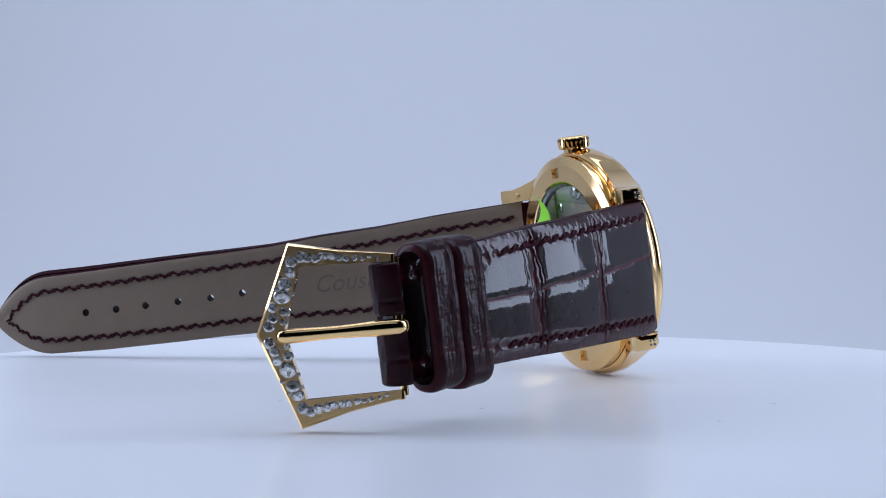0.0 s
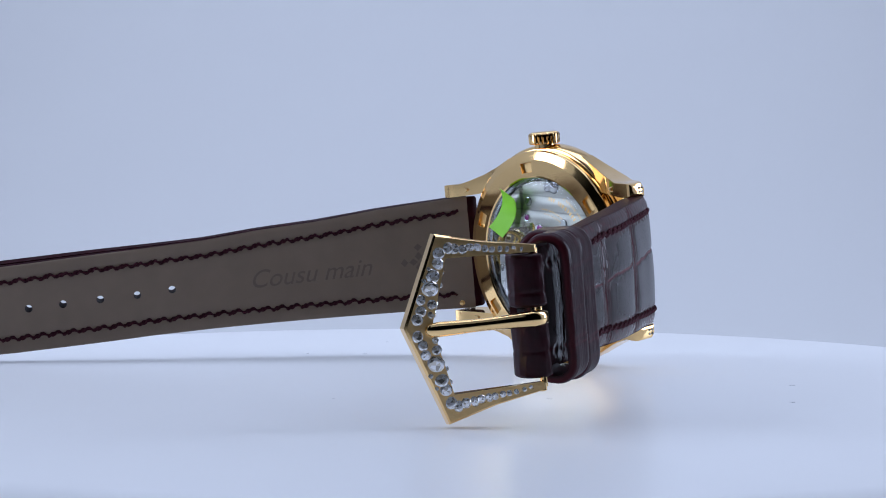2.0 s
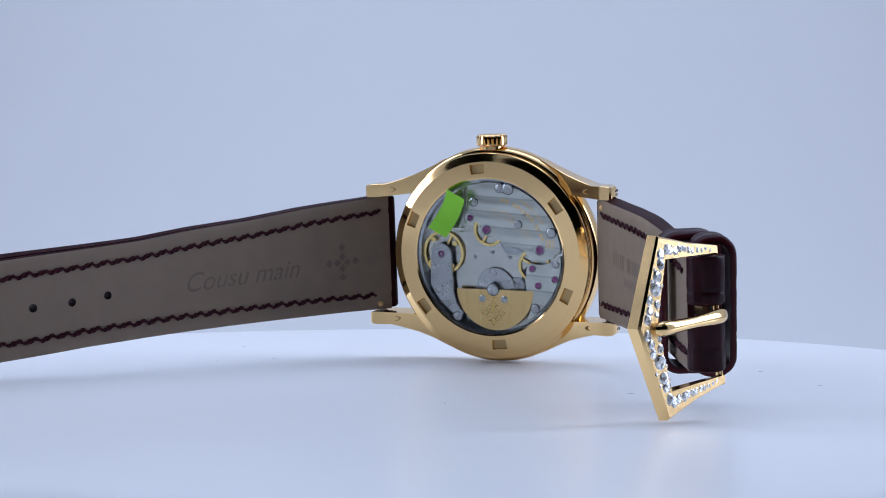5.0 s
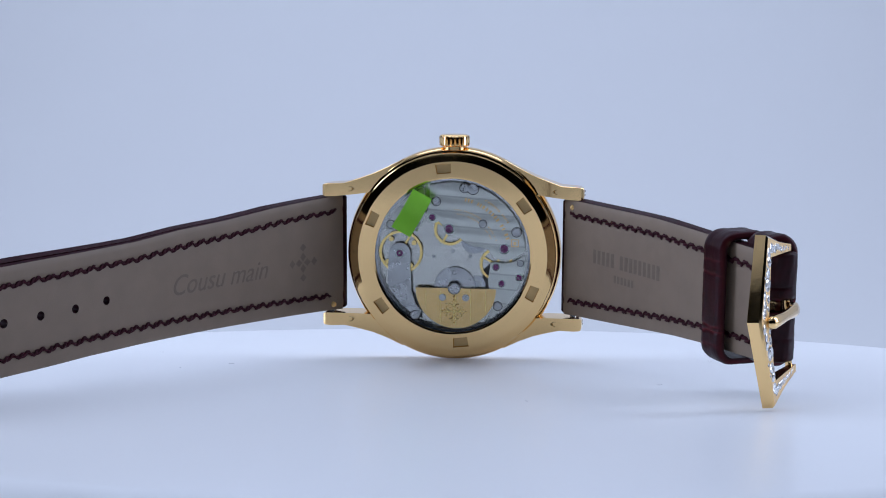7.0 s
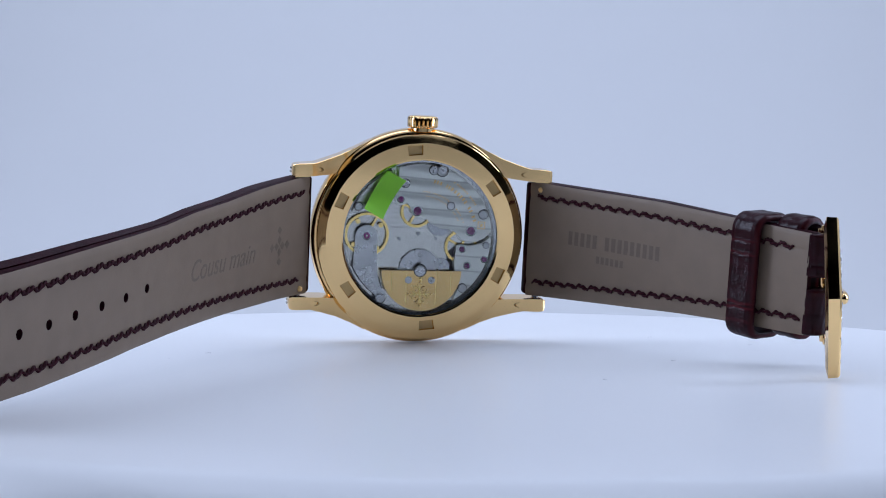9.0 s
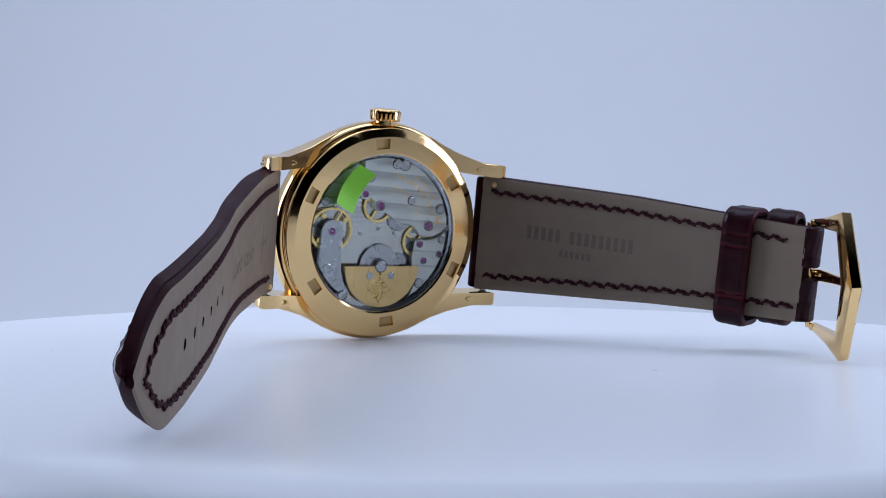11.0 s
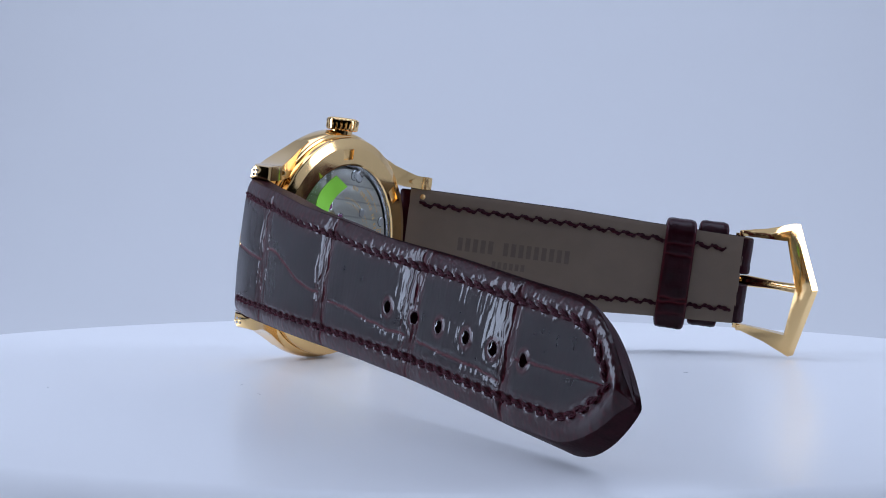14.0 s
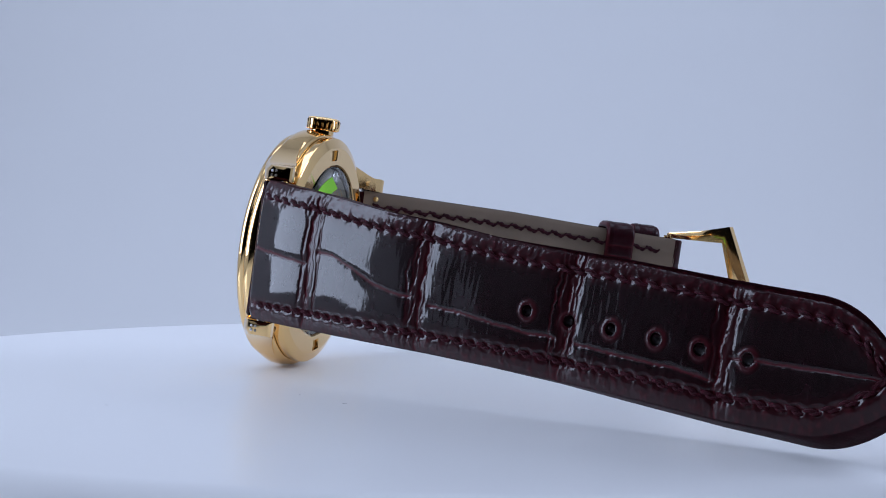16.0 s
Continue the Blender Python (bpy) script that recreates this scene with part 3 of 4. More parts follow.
# ---- strap ----
def smooth_curve(points, step=0.25):
    """Catmull-Rom curve through points, sampled evenly; returns positions and tangents."""
    p = np.array(points, float)
    p = np.vstack([2 * p[0] - p[1], p, 2 * p[-1] - p[-2]])
    out = []
    for i in range(1, len(p) - 2):
        for t in np.linspace(0, 1, 60, endpoint=False):
            out.append(0.5 * (2 * p[i] + (p[i + 1] - p[i - 1]) * t + (2 * p[i - 1] - 5 * p[i] + 4 * p[i + 1] - p[i + 2]) * t ** 2 + (3 * p[i] - p[i - 1] - 3 * p[i + 1] + p[i + 2]) * t ** 3))
    out.append(p[-2])
    out = np.array(out)
    d = np.r_[0, np.cumsum(np.linalg.norm(np.diff(out, axis=0), axis=1))]
    s = np.arange(0, d[-1] + 1e-6, step)
    pos = np.c_[np.interp(s, d, out[:, 0]), np.interp(s, d, out[:, 1])]
    tan = np.gradient(pos, axis=0)
    tan /= np.linalg.norm(tan, axis=1)[:, None]
    return s, pos, tan


class Strap:
    """A strap piece: its inner face follows a curve in the case's xy plane; w points away from the wrist side."""

    def __init__(self, points, side, ztop, zbot, thick, tip=0.0, lean=((0, 0), (1, 0)), bands=()):
        self.s, self.pos, self.tan = smooth_curve(points)
        self.side, self.len, self.bands = side, self.s[-1], bands
        self.ztop, self.zbot, self.thick, self.tip, self.lean = ztop, zbot, thick, tip, lean

    def edges(self, s):
        zt, zb = np.interp(s, *zip(*self.ztop)), np.interp(s, *zip(*self.zbot))
        if self.tip and s > self.len - self.tip:
            q = min((s - (self.len - self.tip)) / self.tip, 1)
            k = (1 - q ** 2.05) ** 0.92
            mid = (zt + zb) / 2
            zt, zb = mid + (zt - mid) * max(k, .02), mid + (zb - mid) * max(k, .02)
        return zt, zb

    def roll(self, s):
        return .16 * np.interp(s, *zip(*self.lean))

    def outer_edges(self, s):
        """Edges of the outer leather, a little taller than the lining where the strap leans."""
        zt, zb = self.edges(s)
        th = np.interp(s, *zip(*self.thick))
        k = np.interp(s, *zip(*self.lean))
        return zt - .15 * th * k + .7 * k * min(1, (zt - zb) / 12), zb

    def crest(self, s, z):
        """Height of the smooth leather face: padded, domed from scale to scale, rolled over at its edges."""
        zt, zb = self.outer_edges(s)
        th = np.interp(s, *zip(*self.thick))
        if self.tip:
            th = th * (1 if s < self.len - 1.5 else .75 + .25 * (self.len - s) / 1.5)
        ends = [0.0, *self.bands, self.len]
        k = sum(1 for q in self.bands if s > q)
        bulge = (2 * (s - ends[k]) / (ends[k + 1] - ends[k]) - 1) ** 2
        f = (z - zb) / max(zt - zb, .01)
        pad = 1 - math.exp(-(max(0, min(f, 1 - f)) * (zt - zb) / .75) ** 1.3)
        dome = .35 * (2 * f - 1) ** 2 + .22 * bulge * min(1, (zt - zb) / 12)
        return float(th - .5 + .5 * pad - dome - (z - (zt + zb) / 2) * self.roll(s)), float(pad)

    def point(self, s, z, w):
        x, y = (np.interp(s, self.s, self.pos[:, k]) for k in (0, 1))
        tx, ty = self.direction(s)
        x, y = x + min(s, 0) * tx + max(s - self.len, 0) * tx, y + min(s, 0) * ty + max(s - self.len, 0) * ty
        return (x + w * -ty * self.side, y + w * tx * self.side, z + w * np.interp(s, *zip(*self.lean)))

    def direction(self, s):
        t = np.array([np.interp(s, self.s, self.tan[:, k]) for k in (0, 1)])
        return t / np.linalg.norm(t)

    def place(self, s, z, w):
        """A matrix at a place on the strap: x along it, y across it, z away from the wrist side."""
        tx, ty = self.direction(s)
        m = Matrix(((tx, 0, -ty * self.side), (ty, 0, tx * self.side), (0, 1, 0))).to_4x4()
        if m.determinant() < 0:
            m = m @ Matrix.Diagonal((1, -1, 1, 1))
        return Matrix.Translation(Vector(self.point(s, z, w)) * MM) @ m


def wrinkle_bands(transverse, seed):
    """For each crossing between scales, the fine wrinkles in it: offset, depth, width."""
    rng, bands = random.Random(int(seed * 10)), []
    for ts in transverse:
        bands.append((ts, [(rng.uniform(-2.0, 2.0), rng.uniform(.03, .09), rng.uniform(.10, .17)) for k in range(8)] + [(rng.uniform(-.3, .3), .17, .17)]))
    return bands


def relief(s, f, z, bands, creases, tiles, seed):
    """Depth of the grooves at a spot and how far it lies in a reddened groove."""
    d, red = 0.0, 0.0
    k = sum(1 for ts, w in bands if s > ts)
    rough = tiles[k]
    for n, (ts, lines) in enumerate(bands):
        q = s - ts
        if abs(q) > 5.5:
            continue
        d += .13 * math.exp(-(q / 1.5) ** 2)
        rough += .020 * math.exp(-(q / 2.2) ** 2)
        for i, (off, dep, wid) in enumerate(lines):
            wob = .75 * noise.noise(Vector((z * .2, n * 7.3 + i * 1.7, seed))) + .3 * noise.noise(Vector((z * .8, n * 3.1 + i * 2.3, seed + 4))) + .12 * noise.noise(Vector((z * 2.6, i * 5.1, seed + 7)))
            x = (q - off - wob) / wid
            if abs(x) < 3:
                here = dep * min(1, max(0, .8 + 1.3 * noise.noise(Vector((z * .45, n * 9.1 + i * 3.7, seed + 2)))))
                g = math.exp(-x * x)
                d += here * g
                red = max(red, g * min(1, here * 6.5))
        red = max(red, .30 * math.exp(-(q / 1.1) ** 2))
    for s0, f0, s1, f1, bow in creases:
        if s0 <= s <= s1:
            u = (s - s0) / (s1 - s0)
            fc = f0 + (f1 - f0) * u + bow * math.sin(math.pi * u * 2) + .012 * noise.noise(Vector((s * .4, seed, 9))) + .005 * noise.noise(Vector((s * 2.1, seed, 5)))
            x = (f - fc) / (.0105 + .004 * noise.noise(Vector((s * .8, seed, 2))))
            fade = min(1, (s - s0) / .8, (s1 - s) / .8)
            d += .07 * fade * math.exp(-(x / 4) ** 2)
            if abs(x) < 3:
                g = math.exp(-x * x)
                d += .13 * fade * g
                red = max(red, g * fade)
    d -= rough * (noise.noise(Vector((s * 2.1, z * .33, seed + 8))) + .5 * noise.noise(Vector((s * 4.6, z * .8, seed + 3))))
    return d, red


def strap_leather(strap, creases, tiles, holes, seed, name, label):
    bm = bmesh.new()
    uvl = bm.loops.layers.uv.new("UVMap")
    groove = bm.verts.layers.float.new("groove")
    bands = wrinkle_bands(strap.bands, seed)
    nv, side = 140, .03
    rows, uv, mask = [], [], []
    for s in np.arange(0, strap.len + 1e-6, .15):
        zt, zb = strap.outer_edges(s)
        th = np.interp(s, *zip(*strap.thick))
        if strap.tip:
            th = th * (1 if s < strap.len - 1.5 else .75 + .25 * (strap.len - s) / 1.5)
        o = Vector(strap.point(s, 0, 0))
        out = Vector(strap.point(s, 0, 1)) - o
        ahead = strap.edges(min(s + .1, strap.len))
        here = strap.edges(max(s - .1, 0))
        slope = math.hypot(1, max(here[0] - ahead[0], ahead[1] - here[1], 0) / .2)
        near_holes = [h for h in holes if abs(h[0] - s) < 2]
        lean = np.interp(s, *zip(*strap.lean))
        row, uvr, rd = [], [], []
        for j in range(nv + 1):
            v, red = j / nv, 0.0
            if v < side:
                zz, ww = zb, .8 + (th - 1.65) * (v / side)
            elif v > 1 - side:
                zz, ww = zt, .8 + (th - 1.65) * ((1 - v) / side)
            else:
                f = (v - side) / (1 - 2 * side)
                zz = zb + (zt - zb) * f
                e = min(f, 1 - f) * (zt - zb) / slope
                ww, pad = strap.crest(s, zz)
                seam = math.exp(-((e - 2.2) / .5) ** 2)
                dep, red = relief(s, f, zz, bands, creases, tiles, seed)
                ww -= dep * (.3 + .7 * pad) + (1.2 * ((2.2 - s) / 2.2) ** 2 if s < 2.2 else 0)
                ww -= seam * (.13 + .07 * math.sin(2 * math.pi * s / 2.05))
                ww += .07 * noise.noise(Vector((s * .16, zz * .2, seed)))
                rim = 1 / (1 + math.exp((e - 2.9) / .3))
                crumple = noise.noise(Vector((s * 1.5, zz * 1.1, seed + 5))) + .5 * noise.noise(Vector((s * 3.4, zz * 2.2, seed + 6)))
                ww += .035 * rim * crumple
                red = max(red, rim * (.22 + .5 * max(0, crumple)), .75 * seam * (.55 + .45 * math.sin(2 * math.pi * s / 2.05)))
                for hs, hz in near_holes:
                    r = math.hypot(s - hs, zz - (hz - .55 * lean * th))
                    ww += .05 * math.exp(-((r - .95) / .18) ** 2) - .02 * math.exp(-((r - 1.5) / .3) ** 2)
                    red = max(red, .5 * math.exp(-((r - 1.05) / .3) ** 2))
            p = o + out * float(ww)
            row.append((p.x, p.y, p.z + zz))
            uvr.append((s * .1, zz * .1))
            rd.append(red)
        rows.append(row), uv.append(uvr), mask.append(rd)
    vs = grid(bm, rows)
    bm.verts.index_update()
    for i, line in enumerate(vs):
        for j, v in enumerate(line):
            v[groove] = mask[i][j]
    lip = int(nv * side) + 1
    for f in bm.faces:
        js = []
        for lp in f.loops:
            i, j = divmod(lp.vert.index, nv + 1)
            lp[uvl].uv = uv[i][j]
            js.append(j)
        if max(js) <= lip or min(js) >= nv - lip:
            f.material_index = 1
    bm.faces.new([vs[0][j] for j in range(nv + 1)])
    bm.faces.new([vs[-1][j] for j in range(nv, -1, -1)])
    punch(bm, strap, holes, .70)
    return part(name, bm, [LEATHER, EDGE], watch, label, angle=60)


def punch(bm, strap, holes, r):
    """Round holes through a fine sheet at (s, z)."""
    if not holes:
        return
    centres = [(f, f.calc_center_median()) for f in bm.faces if len(f.verts) == 4]
    for hs, hz in holes:
        c = [Vector(strap.point(hs, hz - .55 * w * np.interp(hs, *zip(*strap.lean)), w)) for w in (0, 3)]
        axis = (c[1] - c[0]).normalized()
        near = []
        for f, p in centres:
            q = p - c[0]
            if q.length_squared < 25 and (q - axis * q.dot(axis)).length < r:
                near.append(f)
        rim = {v for f in near for v in f.verts}
        gone = set(near)
        bmesh.ops.delete(bm, geom=near, context="FACES")
        centres = [c2 for c2 in centres if c2[0] not in gone]
        for v in rim:
            if v.is_valid and v.link_faces:
                q = v.co - c[0]
                along = axis * q.dot(axis)
                off = q - along
                v.co = c[0] + along + off.normalized() * r


def strap_lining(strap, holes, s0, s1, name, label):
    bm = bmesh.new()
    rows = []
    ss = [s for s in strap.s if s0 <= s <= s1]
    nv = 60
    for s in ss:
        zt, zb = strap.edges(s)
        row = []
        for j in range(nv + 1):
            f = j / nv
            z = zb + .04 + (zt - zb - .08) * f
            e = min(f, 1 - f) * (zt - zb)
            ww = .18 * math.exp(-(e / .35) ** 2) + .10 * math.exp(-((e - 2.5) / .5) ** 2) + .05 * noise.noise(Vector((s * .12, z * .15, 3)))
            row.append(strap.point(s, z, ww))
        rows.append([strap.point(s, zb + .04, .85)] + row + [strap.point(s, zt - .04, .85)])
    vs = grid(bm, rows)
    outer = {v for line in vs for v in (line[0], line[-1])}
    for f in bm.faces:
        if any(v in outer for v in f.verts):
            f.material_index = 1
    for cap in (vs[0], vs[-1][::-1]):
        bm.faces.new(cap).material_index = 1
    punch(bm, strap, holes, .62)
    ob = part(name, bm, [LINING, EDGE], watch, label, angle=60)
    return ob


def hole_walls(strap, holes, parent):
    for hs, hz in holes:
        bm = bmesh.new()
        th = np.interp(hs, *zip(*strap.thick))
        tube(bm, [strap.point(hs, hz - .55 * w * np.interp(hs, *zip(*strap.lean)), w) for w in (0.1, th - .2)], .655, 20, caps=False)
        part("hole", bm, EDGE, parent, "round punched buckle hole")


def strands(bm, pts, thick, turns):
    """Two plies twisted round a line."""
    pts = [Vector(p) for p in pts]
    n = len(pts)
    for ply in (0, math.pi):
        line = []
        for i, p in enumerate(pts):
            d = (pts[min(i + 1, n - 1)] - pts[max(i - 1, 0)]).normalized()
            up = Vector((0, 0, 1))
            across = d.cross(up).normalized()
            a = ply + turns * 2 * math.pi * i / (n - 1)
            line.append(p + float(thick[i]) * .5 * (across * math.cos(a) + up * math.sin(a)))
        tube(bm, line, [.68 * float(k) for k in thick], 5)


def outer_stitch(sign):
    """A slanting saddle stitch of twisted thread that dips into its holes."""
    bm = bmesh.new()
    k = np.linspace(0, 1, 11)
    strands(bm, [(2.3 * (u - .5), sign * -.26 * math.sin(math.pi * (u - .5)), .20 * math.sin(math.pi * u) - .09) for u in k], [.30 * (.5 + .5 * math.sin(math.pi * u) ** .6) for u in k], 1.1)
    return finish(bm, "stitch", THREAD)


def inner_stitch(sign):
    """A slanting stitch with the short step to the next one, so that the row runs on as a zigzag."""
    bm = bmesh.new()
    k = np.linspace(0, 1, 13)
    y = np.interp(k, (0, .1, .74, 1), (.22, .25, -.25, .22))
    thick = np.interp(k, (0, .08, .3, .55, .76, 1), (.22, .30, .38, .37, .28, .2))
    lift = np.interp(k, (0, .15, .5, .76, 1), (-.06, .06, .11, .02, -.08))
    strands(bm, [(2.5 * (u - .5), sign * a, b) for u, a, b in zip(k, y, lift)], list(thick), 1.4)
    return finish(bm, "stitch", THREAD_INNER)


def stitch_lines(strap, s0, s1, inset):
    """Lines of (s, z) at a set distance inside the strap's outline; one line round the tip where it has one."""
    top = [(s, strap.edges(s)[0]) for s in np.arange(s0 - 1, min(s1 + 1, strap.len), .1)]
    low = [(s, strap.edges(s)[1]) for s in np.arange(s0 - 1, min(s1 + 1, strap.len), .1)]
    lines = [top + low[::-1]] if strap.tip else [top, low[::-1]]
    outline = np.array(top + low)
    out = []
    for line in lines:
        p = np.array(line)
        d = np.gradient(p, axis=0)
        d /= np.linalg.norm(d, axis=1)[:, None] + 1e-9
        q = p + inset * np.c_[d[:, 1], -d[:, 0]]
        q = np.array([c for c in q if np.min(np.hypot(*(outline - c).T)) > inset * .97 and s0 <= c[0] <= s1])
        out.append(q)
    return out


def stitch_row(strap, mesh, parent, s0, s1, inset, outer, pitch, rng):
    for line in stitch_lines(strap, s0, s1, inset):
        run = np.r_[0, np.cumsum(np.hypot(*np.diff(line, axis=0).T))]
        at = pitch * .5
        while at < run[-1] - pitch * .4:
            s, z = (float(np.interp(at, run, line[:, k])) for k in (0, 1))
            ds, dz = (float(np.interp(at + .6, run, line[:, k]) - np.interp(at - .6, run, line[:, k])) for k in (0, 1))
            fr = strap.place(s, z, strap.crest(s, z)[0] - .10 if outer else .0)
            across = fr.to_3x3().col[1].z
            piece("stitch", mesh, parent, fr @ pose(0, 0, 0, 0, 0, math.degrees(math.atan2(dz, ds)) * (1 if across > 0 else -1) + rng.uniform(-4, 4)))
            at += pitch * rng.uniform(.97, 1.03)


def keeper(strap, s, width, w0, w1, pad, low, name):
    """A flat leather loop round the strap."""
    zt, zb = strap.edges(s)
    zt, zb = zt + pad, zb - low
    rr = 1.6

    corner = []
    for cz, cw, a0 in ((zt - rr, w1 - rr, 0), (zb + rr, w1 - rr, 90), (zb + rr, w0 + rr, 180), (zt - rr, w0 + rr, 270)):
        corner.append([(cz + rr * math.cos(radians(a)), cw + rr * math.sin(radians(a)), a) for a in np.linspace(a0, a0 + 90, 12)])
    path = []
    for k in range(4):
        (z0, wa, a0), (z1, wb, a1) = corner[k][-1], corner[(k + 1) % 4][0]
        n = max(3, int(math.hypot(z1 - z0, wb - wa) / .22))
        path += corner[k] + [(z0 + (z1 - z0) * u, wa + (wb - wa) * u, a0) for u in np.linspace(0, 1, n + 1)[1:-1]]
    seams = [(-3.0 + w0 * .3, .16), (-2.3 + w0 * .3, .13), (3.6 - w0, .10), (6.4, .08), (-5.2, .07)]
    bm = bmesh.new()
    groove = bm.verts.layers.float.new("groove")
    uvl = bm.loops.layers.uv.new("UVMap")
    shape = ((-.5, .15), (-.47, .72), (-.42, .95), (-.3, 1.06), (-.1, 1.0), (.1, 1.03), (.3, 1.05), (.42, .93), (.47, .72), (.5, .15))
    across = (-.5, -.485, -.47, -.445, -.42, -.39) + tuple(np.linspace(-.35, .35, 29)) + (.39, .42, .445, .47, .485, .5)
    secs, mask = [], []
    for ds in across + (.5, -.5):
        inside = len(secs) >= len(across)
        g0, sec, row = 0 if inside else float(np.interp(ds, *zip(*shape))), [], []
        for z, w, a in path:
            h, red = g0, 0.0
            if g0 > .3:
                lim = min(1, (g0 - .3) / .5)
                h += lim * (.06 * noise.noise(Vector((ds * 3, z * .5, w + w0))) + .02 * noise.noise(Vector((ds * 14, z * .45, w * .5 + w0 + 5))) + .018 * noise.noise(Vector((ds * 13, z * 1.9, w * 2 + w0))))
                face = 1 if w < (w0 + w1) / 2 else .3
                for zc, dep in seams:
                    x = (z - zc - .25 * noise.noise(Vector((ds * 3, zc, w0)))) / .16
                    if abs(x) < 3:
                        h -= lim * face * dep * math.exp(-x * x)
                        red = max(red, face * math.exp(-x * x) * min(1, dep * 6))
                red = max(red, .55 * max(0, abs(ds) - .40) / .1)
            sec.append(strap.point(s + ds * width, z + h * math.cos(radians(a)), w + h * math.sin(radians(a))))
            row.append(red)
        secs.append(sec), mask.append(row)
    vs = grid(bm, secs, closed_u=True, closed_v=True)
    for line, row in zip(vs, mask):
        for v, r in zip(line, row):
            v[groove] = r
    for f in bm.faces:
        for lp in f.loops:
            lp[uvl].uv = (lp.vert.co.z * .1, (lp.vert.co.x + lp.vert.co.y) * .1)
    part(name, bm, LEATHER_DULL, watch, "burgundy alligator leather keeper loop with creases", angle=60)


LEFT = Strap([(-18.5, 1.3), (-20.6, -1.5), (-24, -6.3), (-28, -12.8), (-33, -21), (-38.3, -30.8), (-44.3, -42.7), (-49.6, -53), (-58.1, -68.1), (-62.9, -75.9), (-68.6, -83.6)], -1,
             [(0, 9.85), (16, 8.9), (26, 8.0), (36, 7.55), (45, 6.85), (55, 6.6), (64, 6.4), (77, 6.0), (102, 5.4)],
             [(0, -9.6), (16, -9.0), (26, -8.7), (36, -8.4), (45, -8.2), (55, -8.15), (64, -8.3), (77, -8.4), (88, -8.2), (102, -7.9)],
             [(0, 3.8), (15, 3.9), (40, 3.1), (60, 2.9), (80, 2.8), (100, 2.5)], tip=11.8, lean=((0, 0), (20, .04), (50, .2), (63, .33), (80, .44), (92, .6), (102, .66)), bands=(14.0, 34.5, 56.5, 77.0))
RIGHT = Strap([(18.5, 1.1), (20.3, -1.5), (23.2, -6.2), (26.6, -11.6), (30.8, -18.4), (34.4, -25), (38, -32), (41.5, -39.5), (45.4, -48)], 1,
              [(0, 9.8), (27, 9.65), (40, 9.2), (60, 8.8)], [(0, -9.5), (13, -8.5), (23, -7.75), (32, -6.95), (41, -6.35), (60, -5.4)],
              [(0, 4.0), (15, 4.0), (36, 3.2), (60, 2.9)], bands=(15.6, 30.3, 46))


